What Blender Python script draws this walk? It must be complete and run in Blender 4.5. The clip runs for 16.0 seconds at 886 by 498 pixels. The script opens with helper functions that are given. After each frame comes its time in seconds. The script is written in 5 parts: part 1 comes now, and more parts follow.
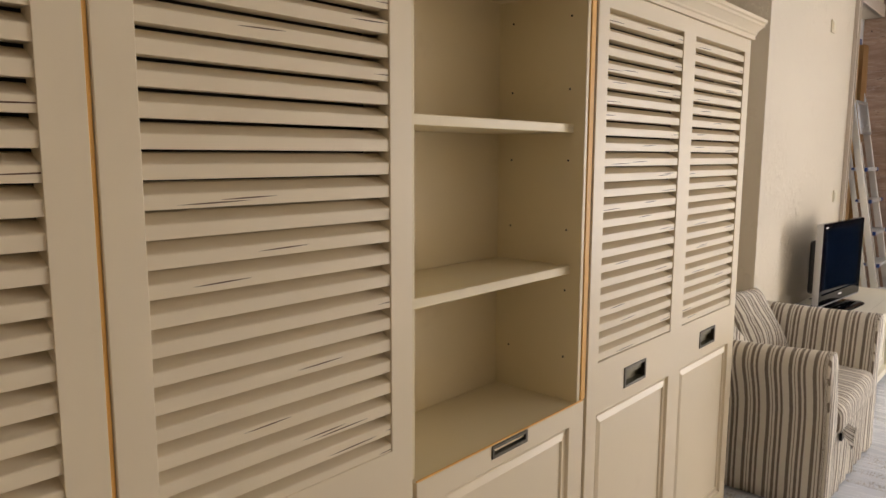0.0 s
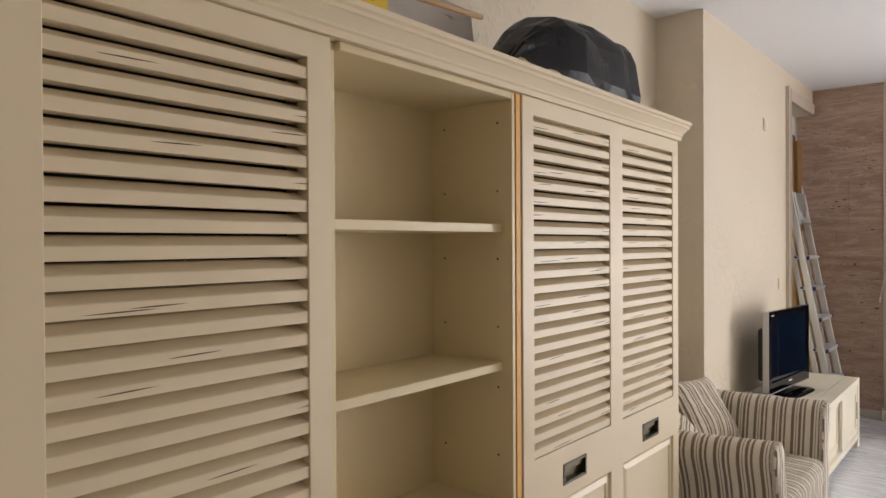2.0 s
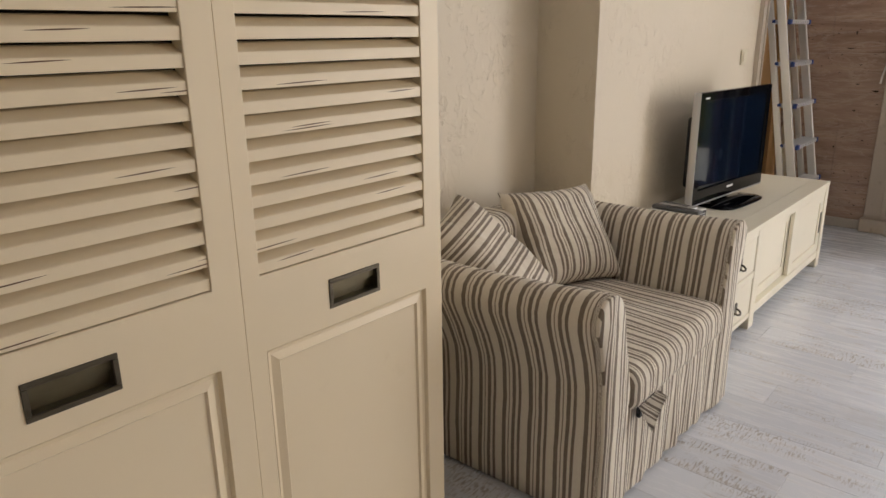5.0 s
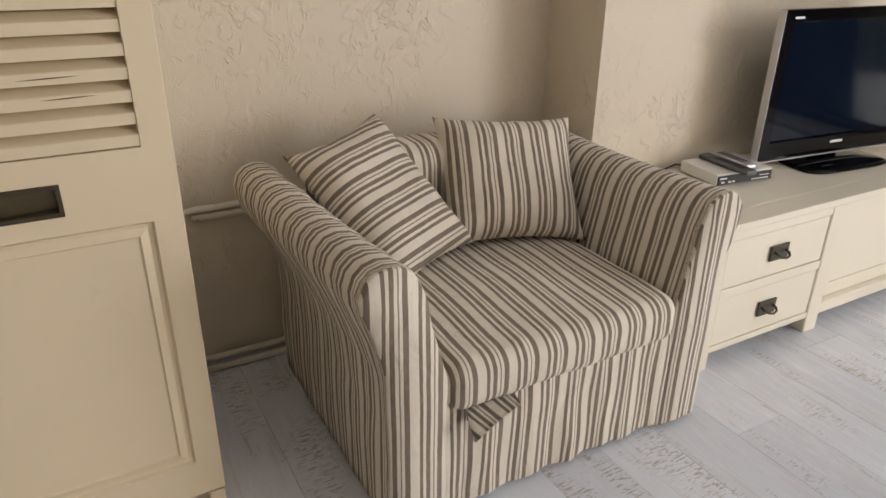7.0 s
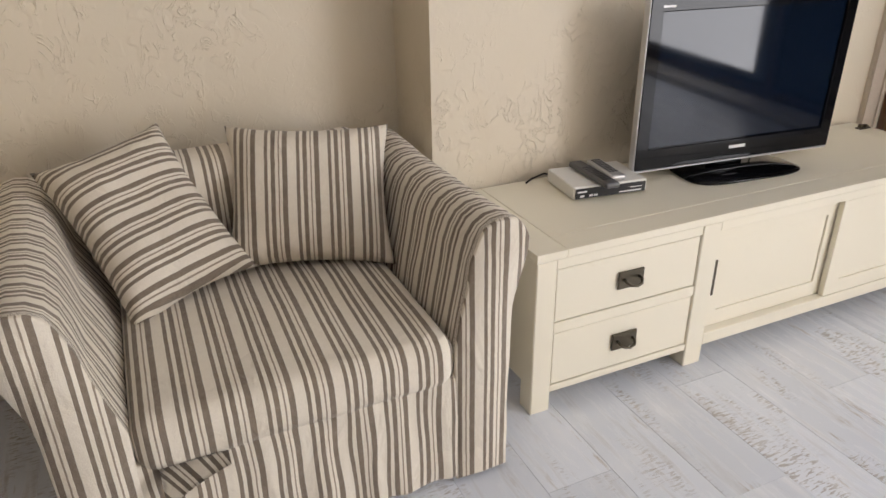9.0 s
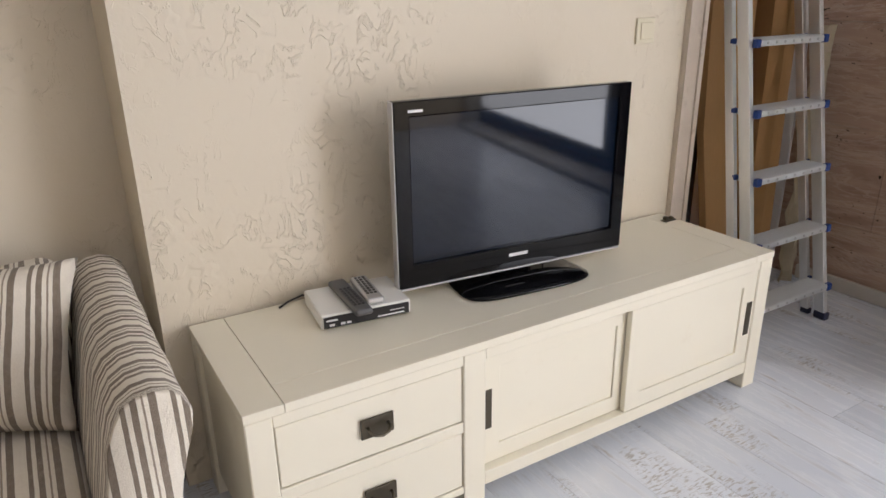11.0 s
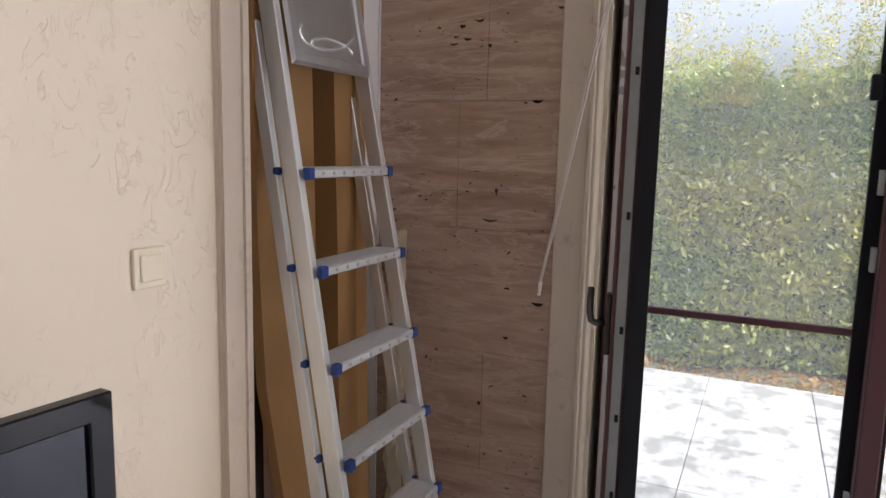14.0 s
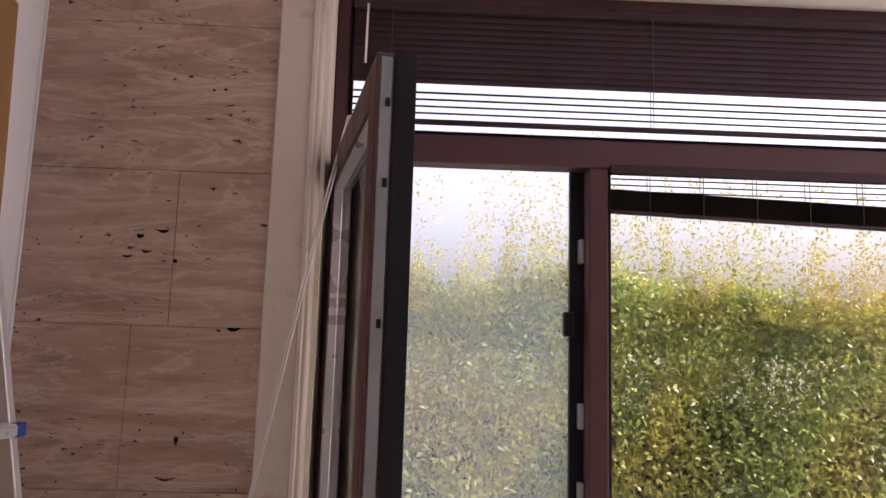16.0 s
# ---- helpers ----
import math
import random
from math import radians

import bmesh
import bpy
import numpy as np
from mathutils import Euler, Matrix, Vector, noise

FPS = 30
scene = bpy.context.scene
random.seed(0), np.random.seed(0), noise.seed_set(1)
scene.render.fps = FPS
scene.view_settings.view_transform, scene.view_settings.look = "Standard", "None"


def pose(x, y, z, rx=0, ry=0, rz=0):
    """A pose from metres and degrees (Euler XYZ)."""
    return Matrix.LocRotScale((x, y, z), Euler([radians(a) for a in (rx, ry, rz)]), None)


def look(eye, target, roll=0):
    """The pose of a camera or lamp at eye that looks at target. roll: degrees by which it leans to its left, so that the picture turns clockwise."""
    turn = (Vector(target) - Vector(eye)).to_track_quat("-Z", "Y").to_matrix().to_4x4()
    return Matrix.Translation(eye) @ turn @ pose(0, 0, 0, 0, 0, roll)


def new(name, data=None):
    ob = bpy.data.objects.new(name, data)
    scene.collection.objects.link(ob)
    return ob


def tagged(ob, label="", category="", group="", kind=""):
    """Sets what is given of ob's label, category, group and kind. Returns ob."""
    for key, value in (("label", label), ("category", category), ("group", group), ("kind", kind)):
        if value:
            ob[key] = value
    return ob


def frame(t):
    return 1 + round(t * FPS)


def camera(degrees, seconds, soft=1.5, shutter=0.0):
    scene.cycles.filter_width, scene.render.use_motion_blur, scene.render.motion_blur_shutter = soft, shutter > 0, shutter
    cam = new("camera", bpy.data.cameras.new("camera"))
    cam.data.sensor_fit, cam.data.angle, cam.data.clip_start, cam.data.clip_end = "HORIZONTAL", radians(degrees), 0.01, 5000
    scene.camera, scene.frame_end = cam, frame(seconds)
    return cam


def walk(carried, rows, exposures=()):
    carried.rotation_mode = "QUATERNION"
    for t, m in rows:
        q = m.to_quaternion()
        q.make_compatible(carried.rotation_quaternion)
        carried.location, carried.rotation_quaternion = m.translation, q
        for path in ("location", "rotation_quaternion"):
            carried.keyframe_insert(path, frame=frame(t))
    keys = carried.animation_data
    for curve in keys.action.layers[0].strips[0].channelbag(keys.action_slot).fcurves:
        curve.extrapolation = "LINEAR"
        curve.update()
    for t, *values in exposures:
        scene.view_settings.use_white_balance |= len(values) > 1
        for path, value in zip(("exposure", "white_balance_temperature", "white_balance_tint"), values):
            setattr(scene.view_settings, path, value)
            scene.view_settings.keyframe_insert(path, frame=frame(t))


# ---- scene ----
cam = camera(65.0, 16.0)
PATH = [
    (0, (0.303, 1.232, 1.462), (1.781, 2.553, 1.195), 0.2),
    (0.5, (0.29, 1.191, 1.489), (1.75, 2.555, 1.405), -0.3),
    (1, (0.283, 1.17, 1.513), (1.744, 2.536, 1.54), -0.3),
    (1.5, (0.286, 1.144, 1.513), (1.78, 2.473, 1.562), -0.4),
    (2, (0.344, 1.141, 1.49), (1.892, 2.406, 1.476), -0.3),
    (2.5, (0.553, 1.19, 1.457), (2.153, 2.385, 1.348), -0.6),
    (3, (0.783, 1.224, 1.422), (2.407, 2.372, 1.214), -1.3),
    (3.5, (1.046, 1.185, 1.401), (2.625, 2.368, 1.076), -0.8),
    (4, (1.298, 1.15, 1.364), (2.824, 2.373, 0.941), -1.0),
    (4.5, (1.607, 1.16, 1.34), (3.089, 2.404, 0.835), -1.3),
    (5, (1.844, 1.113, 1.313), (3.285, 2.371, 0.727), -0.8),
    (5.2, (1.954, 1.064, 1.298), (3.37, 2.331, 0.674), -0.2),
    (7.3, (2.947, 0.718, 1.273), (3.744, 2.337, 0.411), 0.4),
    (7.5, (3.006, 0.688, 1.281), (3.755, 2.319, 0.398), 0.2),
    (8, (3.164, 0.703, 1.267), (3.868, 2.344, 0.364), -0.3),
    (8.5, (3.392, 0.726, 1.264), (4.091, 2.375, 0.373), -1.1),
    (9, (3.593, 0.672, 1.271), (4.323, 2.321, 0.406), -1.0),
    (9.2, (3.69, 0.622, 1.274), (4.448, 2.268, 0.427), -0.8),
    (11.3, (4.242, 0.802, 1.323), (5.274, 2.374, 0.642), -0.8),
    (11.5, (4.304, 0.861, 1.32), (5.394, 2.4, 0.654), -0.7),
    (12, (4.519, 1.019, 1.338), (5.799, 2.42, 0.706), -0.3),
    (12.5, (4.658, 1.1, 1.352), (6.128, 2.319, 0.757), 0.1),
    (13, (4.812, 1.204, 1.367), (6.433, 2.251, 0.841), 0.7),
    (13.5, (4.94, 1.299, 1.402), (6.661, 2.225, 0.981), 1.0),
    (14, (5.016, 1.352, 1.432), (6.811, 2.187, 1.15), 1.4),
    (14.5, (5.159, 1.416, 1.491), (7.004, 2.182, 1.386), 1.7),
    (15, (5.27, 1.486, 1.527), (7.164, 2.122, 1.62), 2.3),
    (15.5, (5.295, 1.516, 1.551), (7.255, 1.836, 1.785), 2.5),
    (16, (5.3, 1.545, 1.571), (7.28, 1.487, 1.842), 1.7),
]
EXPOSURES = [(0.0, 1.58, 6650, 10), (1.5, 1.56, 6500, 10), (3.0, 1.44, 6300, 9), (5.0, 1.32, 6550, 9), (7.5, 1.4, 6350, 9), (9.0, 1.45, 6300, 9), (12.0, 1.48, 6000, 10), (14.0, 1.45, 6080, 14), (15.0, 1.45, 6200, 22), (16.0, 1.5, 6400, 29)]
walk(cam, [(t, look(eye, target, roll)) for t, eye, target, roll in PATH], EXPOSURES)

# ---- light ----
world = bpy.data.worlds.new("sky")
scene.world = world
world.use_nodes = True
_bg = world.node_tree.nodes["Background"]
_sky = world.node_tree.nodes.new("ShaderNodeTexSky")
_sky.sky_type, _sky.sun_disc = "NISHITA", False
_sky.sun_elevation, _sky.sun_rotation = radians(48), radians(188)
_sky.dust_density, _sky.air_density, _sky.ozone_density = 9.0, 1.1, 0.3
_haze = world.node_tree.nodes.new("ShaderNodeHueSaturation")
_haze.inputs["Saturation"].default_value, _haze.inputs["Value"].default_value = 0.40, 1.15
world.node_tree.links.new(_sky.outputs[0], _haze.inputs["Color"])
world.node_tree.links.new(_haze.outputs[0], _bg.inputs[0])
_bg.inputs[1].default_value = 0.15
_sun = new("sun", bpy.data.lights.new("sun", "SUN"))
_sun.data.energy, _sun.data.angle, _sun.data.color = 3.2, radians(6), (1.0, 0.93, 0.80)
_sun.matrix_world = look((8.2, -7.5, 11.0), (9.9, 1.0, 0.0))
# daylight of the glazing further along the end wall
_day = new("window_daylight", bpy.data.lights.new("window_daylight", "AREA"))
_day.data.shape, _day.data.size, _day.data.size_y = "RECTANGLE", 2.2, 2.3
_day.data.energy, _day.data.color = 57.0, (1.0, 0.96, 0.97)
_day.matrix_world = look((7.34, -1.38, 1.35), (0.0, -1.38, 1.35))


# ---- materials ----
def nodes_of(name):
    m = bpy.data.materials.new(name)
    m.use_nodes = True
    nt = m.node_tree
    return m, nt, nt.nodes["Principled BSDF"]


def add(nt, kind, **values):
    n = nt.nodes.new(kind)
    for k, v in values.items():
        n.inputs[k.replace("_", " ")].default_value = v
    return n


def coords(nt, stretch=(1, 1, 1), which="Object"):
    tc = nt.nodes.new("ShaderNodeTexCoord")
    mp = nt.nodes.new("ShaderNodeMapping")
    mp.inputs["Scale"].default_value = stretch
    nt.links.new(tc.outputs[which], mp.inputs["Vector"])
    return mp.outputs["Vector"]


def noise_of(nt, vec, scale, detail=4.0, rough=0.55, distort=0.0):
    n = add(nt, "ShaderNodeTexNoise", Scale=scale, Detail=detail, Roughness=rough, Distortion=distort)
    nt.links.new(vec, n.inputs["Vector"])
    return n.outputs["Fac"]


def remap(nt, fac, a, b, lo=0.0, hi=1.0):
    n = add(nt, "ShaderNodeMapRange", From_Min=a, From_Max=b, To_Min=lo, To_Max=hi)
    nt.links.new(fac, n.inputs["Value"])
    return n.outputs["Result"]


def mix(nt, fac, a, b, blend="MIX"):
    n = nt.nodes.new("ShaderNodeMix")
    n.data_type, n.blend_type = "RGBA", blend
    for v, slot in ((fac, n.inputs[0]), (a, n.inputs[6]), (b, n.inputs[7])):
        if isinstance(v, (int, float)):
            slot.default_value = v
        elif isinstance(v, tuple):
            slot.default_value = (*v, 1) if len(v) == 3 else v
        else:
            nt.links.new(v, slot)
    return n.outputs[2]


def calc(nt, op, a, b=0.0):
    n = nt.nodes.new("ShaderNodeMath")
    n.operation = op
    for v, slot in ((a, n.inputs[0]), (b, n.inputs[1])):
        if isinstance(v, (int, float)):
            slot.default_value = v
        else:
            nt.links.new(v, slot)
    return n.outputs[0]


def bump_to(nt, bsdf, height, strength, distance):
    b = add(nt, "ShaderNodeBump", Strength=strength, Distance=distance)
    nt.links.new(height, b.inputs["Height"])
    nt.links.new(b.outputs[0], bsdf.inputs["Normal"])


def shade(c, k):
    return tuple(min(1.0, v * k) for v in c)


def mat(name, col, rough=0.5, metal=0.0, var=0.08, scale=4.0, fine=80.0, bump=0.15, dist=0.001, stretch=(1, 1, 1), coat=0.0, dirt=None, dirt_at=0.62):
    """A painted or plain surface: broad patches, fine grain, gloss that varies, some relief."""
    m, nt, p = nodes_of(name)
    v = coords(nt, stretch)
    broad, grain = noise_of(nt, v, scale), noise_of(nt, v, fine, 3.0)
    c = mix(nt, broad, shade(col, 1 - var), shade(col, 1 + var))
    c = mix(nt, remap(nt, grain, 0.3, 0.7, 0, var * 1.5), c, shade(col, 0.75))
    if dirt:
        spots = noise_of(nt, v, scale * 3, 6.0, 0.65)
        c = mix(nt, remap(nt, spots, dirt_at, dirt_at + 0.1), c, dirt)
    nt.links.new(c, p.inputs["Base Color"])
    nt.links.new(remap(nt, broad, 0.3, 0.7, rough * 0.85, min(1, rough * 1.15)), p.inputs["Roughness"])
    p.inputs["Metallic"].default_value = metal
    p.inputs["Coat Weight"].default_value = coat
    if bump:
        bump_to(nt, p, grain, bump, dist)
    return m


def plaster(name, col, relief):
    """Skip-trowelled wall paint: curled ridges in patches over a soft waviness."""
    m, nt, p = nodes_of(name)
    v = coords(nt)
    tall = coords(nt, (1.25, 1.25, 0.8))
    warp = noise_of(nt, tall, 13.0, 3.5, 0.6, 1.1)
    ridge = remap(nt, calc(nt, "ABSOLUTE", calc(nt, "SUBTRACT", warp, 0.5)), 0.0, 0.022, 1.0, 0.0)
    patch = remap(nt, noise_of(nt, v, 2.6, 3.0), 0.42, 0.60, 0.06, 1.0)
    soft = noise_of(nt, v, 30.0, 3.0)
    chop = remap(nt, noise_of(nt, v, 19.0, 1.0), 0.44, 0.54)
    ridge = calc(nt, "MULTIPLY", ridge, chop)
    step = remap(nt, warp, 0.485, 0.515, 0.0, 0.5)
    ridge = calc(nt, "ADD", ridge, calc(nt, "MULTIPLY", step, chop))
    height = calc(nt, "ADD", calc(nt, "MULTIPLY", ridge, patch), calc(nt, "MULTIPLY", soft, 0.3))
    broad = noise_of(nt, v, 1.3, 5.0)
    c = mix(nt, broad, shade(col, 0.93), shade(col, 1.04))
    c = mix(nt, remap(nt, noise_of(nt, v, 3.5, 6.0, 0.7), 0.6, 0.8, 0, 0.35), c, shade((col[0], col[1] * 0.95, col[2] * 0.85), 0.85))
    nt.links.new(c, p.inputs["Base Color"])
    p.inputs["Roughness"].default_value = 0.62
    bump_to(nt, p, height, relief, 0.007)
    return m


CREAM = (0.78, 0.665, 0.47)
M = {}
M["wall"] = plaster("cream_plaster", (0.71, 0.635, 0.505), 0.54)
M["wall_smooth"] = plaster("cream_plaster_smooth", (0.80, 0.74, 0.63), 0.10)
# invented ochre for the unseen walls, so that their bounce warms the room
M["wall_warm"] = plaster("ochre_bounce_plaster", (0.72, 0.59, 0.42), 0.10)
M["ceiling"] = mat("white_ceiling_paint", (0.84, 0.84, 0.86), 0.8, var=0.02)
M["trim"] = mat("beige_stone_trim", (0.62, 0.54, 0.45), 0.45, var=0.1, scale=3, dirt=(0.48, 0.40, 0.32), dirt_at=0.6)


def cream_paint(name, col, cracks):
    """Satin paint on timber, with thin grain checks that show the wood."""
    m, nt, p = nodes_of(name)
    v = coords(nt)
    broad = noise_of(nt, v, 2.2, 4.0)
    grain = noise_of(nt, coords(nt, (3, 3, 90)), 2.0, 3.0)
    c = mix(nt, broad, shade(col, 0.95), shade(col, 1.04))
    smear = remap(nt, noise_of(nt, v, 6.0, 5.0, 0.7), 0.62, 0.75, 0, 0.25)
    c = mix(nt, smear, c, shade((col[0], col[1] * 0.93, col[2] * 0.8), 0.8))
    if cracks:
        rnd = nt.nodes.new("ShaderNodeObjectInfo").outputs["Random"]
        sep = nt.nodes.new("ShaderNodeSeparateXYZ")
        nt.links.new(v, sep.inputs[0])
        for mul, length, zc in ((7.31, 0.06, 0.006), (23.7, 0.045, 0.016), (53.9, 0.05, 0.011)):
            xc = calc(nt, "MULTIPLY", calc(nt, "FRACT", calc(nt, "MULTIPLY", rnd, mul)), 0.62)
            t = calc(nt, "DIVIDE", calc(nt, "SUBTRACT", sep.outputs[0], xc), length)
            lens = calc(nt, "MULTIPLY", calc(nt, "SUBTRACT", 1.0, calc(nt, "MULTIPLY", t, t)), 0.0011)
            mid = calc(nt, "ADD", calc(nt, "MULTIPLY", t, 0.0012), zc)
            off = calc(nt, "ABSOLUTE", calc(nt, "SUBTRACT", sep.outputs[2], mid))
            there = calc(nt, "GREATER_THAN", calc(nt, "FRACT", calc(nt, "MULTIPLY", rnd, mul * 3.7)), 0.62)
            c = mix(nt, calc(nt, "MULTIPLY", calc(nt, "GREATER_THAN", lens, off), there), c, (0.10, 0.045, 0.018))
    nt.links.new(c, p.inputs["Base Color"])
    nt.links.new(remap(nt, broad, 0.3, 0.7, 0.36, 0.48), p.inputs["Roughness"])
    bump_to(nt, p, grain, 0.12, 0.0008)
    return m


M["cream"] = cream_paint("cream_satin_paint", CREAM, False)
M["cream_slat"] = cream_paint("cream_satin_paint_checked", CREAM, True)
# cream made more golden: the bay's shading and warm bounce in the base colour
M["cream_in"] = cream_paint("cream_bay_bounce", (0.75, 0.635, 0.40), False)
M["stand"] = cream_paint("ivory_satin_paint", (0.82, 0.77, 0.63), False)
# bare wood of the edge strips; also the lit look of the drawer lip
M["orange_edge"] = mat("raw_wood_and_lit_edge", (0.85, 0.47, 0.12), 0.55, var=0.2, scale=6, stretch=(8, 8, 0.6), fine=40)
M["bronze"] = mat("dark_bronze", (0.10, 0.085, 0.06), 0.38, 0.75, var=0.25, scale=30, fine=200)
M["bronze_cup"] = mat("worn_bronze_cup", (0.13, 0.11, 0.065), 0.4, 0.7, var=0.3, scale=30)
M["black_gloss"] = mat("black_gloss_plastic", (0.004, 0.004, 0.005), 0.05, var=0.0, bump=0.0)
M["black"] = mat("black_plastic", (0.015, 0.015, 0.017), 0.4, var=0.1)
M["screen"] = mat("dark_screen", (0.003, 0.007, 0.017), 0.05, var=0.02, bump=0.0)
M["screen"].node_tree.nodes["Principled BSDF"].inputs["Specular IOR Level"].default_value = 0.35
M["black_gloss"].node_tree.nodes["Principled BSDF"].inputs["Specular IOR Level"].default_value = 0.22
M["silver"] = mat("silver_plastic", (0.55, 0.55, 0.56), 0.3, 0.5, var=0.04)
M["white_plastic"] = mat("white_plastic", (0.78, 0.77, 0.73), 0.35, var=0.03)
M["grey_plastic"] = mat("grey_plastic", (0.10, 0.10, 0.105), 0.4, var=0.05)
M["ivory_plastic"] = mat("ivory_plastic", (0.72, 0.66, 0.50), 0.35, var=0.03)
M["alu"] = mat("brushed_aluminium", (0.78, 0.79, 0.80), 0.38, 0.8, var=0.08, scale=8, fine=60, stretch=(6, 6, 0.7), dirt=(0.45, 0.43, 0.40), dirt_at=0.68)
M["blue"] = mat("blue_plastic", (0.014, 0.045, 0.20), 0.4, var=0.1)
M["rubber"] = mat("dark_blue_rubber", (0.02, 0.025, 0.06), 0.6)
M["card"] = mat("brown_cardboard", (0.52, 0.30, 0.12), 0.85, var=0.12, scale=3, fine=120, stretch=(1, 1, 0.25))
# darker cardboard brown, for the shadow between the folds
M["card_shade"] = mat("cardboard_fold_shade", (0.30, 0.15, 0.06), 0.85, var=0.12, scale=3)
M["paper"] = mat("cream_packing_paper", (0.68, 0.60, 0.45), 0.8, var=0.1)
M["frame"] = mat("brown_window_frame", (0.058, 0.013, 0.015), 0.46, var=0.15, scale=10, fine=100, stretch=(1, 1, 0.3))
M["frame_dark"] = mat("black_window_gasket", (0.006, 0.006, 0.008), 0.6)
M["frame_dark"].node_tree.nodes["Principled BSDF"].inputs["Specular IOR Level"].default_value = 0.2
M["steel"] = mat("grey_steel_gear", (0.42, 0.44, 0.43), 0.42, 0.6, var=0.2, scale=20)
M["gear"] = mat("dull_grey_gear_strip", (0.20, 0.215, 0.21), 0.5, 0.5, var=0.2, scale=20)
M["blind"] = mat("brown_blind_slat", (0.028, 0.008, 0.012), 0.7, var=0.1)
M["blind_cord"] = mat("blind_cord", (0.10, 0.07, 0.07), 0.7)
M["wand"] = mat("clear_white_wand", (0.75, 0.70, 0.66), 0.25)
M["sill"] = mat("pale_marble_sill", (0.66, 0.62, 0.56), 0.25, var=0.1, scale=3, dirt=(0.5, 0.46, 0.4))
M["bag"] = mat("black_plastic_bag", (0.004, 0.004, 0.005), 0.30, var=0.2, scale=12, bump=0.35, fine=16, dist=0.008)
M["bag"].node_tree.nodes["Principled BSDF"].inputs["Specular IOR Level"].default_value = 0.12
M["old_board"] = mat("grey_weathered_board", (0.50, 0.46, 0.42), 0.75, var=0.15, scale=5, stretch=(0.5, 1, 4), dirt=(0.22, 0.15, 0.12), dirt_at=0.6)
M["yellow"] = mat("yellow_ruler", (0.75, 0.50, 0.03), 0.4, var=0.05)
M["stick"] = mat("thin_wood_stick", (0.45, 0.28, 0.14), 0.6, var=0.15)
M["crumb"] = mat("tan_crumbs", (0.58, 0.42, 0.24), 0.8, var=0.2)
M["pipe"] = mat("white_painted_pipe", (0.72, 0.68, 0.58), 0.45, var=0.08, dirt=(0.45, 0.38, 0.3), dirt_at=0.62)
M["dark_mark"] = mat("dark_print", (0.02, 0.02, 0.02), 0.5)
M["light_mark"] = mat("pale_print", (0.75, 0.75, 0.75), 0.4)
M["dark_in"] = mat("dark_recess_shade", (0.05, 0.035, 0.02), 0.8)


def stripes():
    """Woven ticking: taupe bands of uneven width on cream, along the cloth's u in metres."""
    m, nt, p = nodes_of("striped_ticking_cloth")
    uv = nt.nodes.new("ShaderNodeUVMap")
    sep = nt.nodes.new("ShaderNodeSeparateXYZ")
    nt.links.new(uv.outputs[0], sep.inputs[0])
    v = coords(nt)
    wob = calc(nt, "MULTIPLY", calc(nt, "SUBTRACT", noise_of(nt, v, 40.0, 2.0), 0.5), 0.002)
    u = calc(nt, "DIVIDE", calc(nt, "ADD", sep.outputs[0], wob), 0.082)
    fr = calc(nt, "FRACT", u)
    ramp = nt.nodes.new("ShaderNodeValToRGB")
    ramp.color_ramp.interpolation = "CONSTANT"
    light, dark, mid = (0.80, 0.74, 0.63, 1), (0.19, 0.15, 0.11, 1), (0.28, 0.225, 0.165, 1)
    bands = [(0.0, dark), (0.105, light), (0.20, dark), (0.335, light), (0.43, mid), (0.475, light), (0.56, dark), (0.715, light)]
    els = ramp.color_ramp.elements
    for i, (at, c) in enumerate(bands):
        e = els[i] if i < 2 else els.new(at)
        e.position, e.color = at, c
    nt.links.new(fr, ramp.inputs[0])
    weave = noise_of(nt, coords(nt, (1, 1, 1)), 420.0, 2.0)
    slub = noise_of(nt, v, 60.0, 4.0)
    c = mix(nt, remap(nt, weave, 0.3, 0.7, 0, 0.2), ramp.outputs[0], (0.42, 0.36, 0.29))
    c = mix(nt, remap(nt, slub, 0.45, 0.75, 0, 0.12), c, (0.55, 0.48, 0.38))
    nt.links.new(c, p.inputs["Base Color"])
    p.inputs["Roughness"].default_value = 0.9
    p.inputs["Sheen Weight"].default_value = 0.15
    crease = noise_of(nt, coords(nt, (1.0, 1.0, 0.55)), 11.0, 3.0, 0.5, 0.8)
    bump_to(nt, p, calc(nt, "ADD", calc(nt, "MULTIPLY", weave, 0.10), crease), 0.75, 0.02)
    return m


M["stripe"] = stripes()


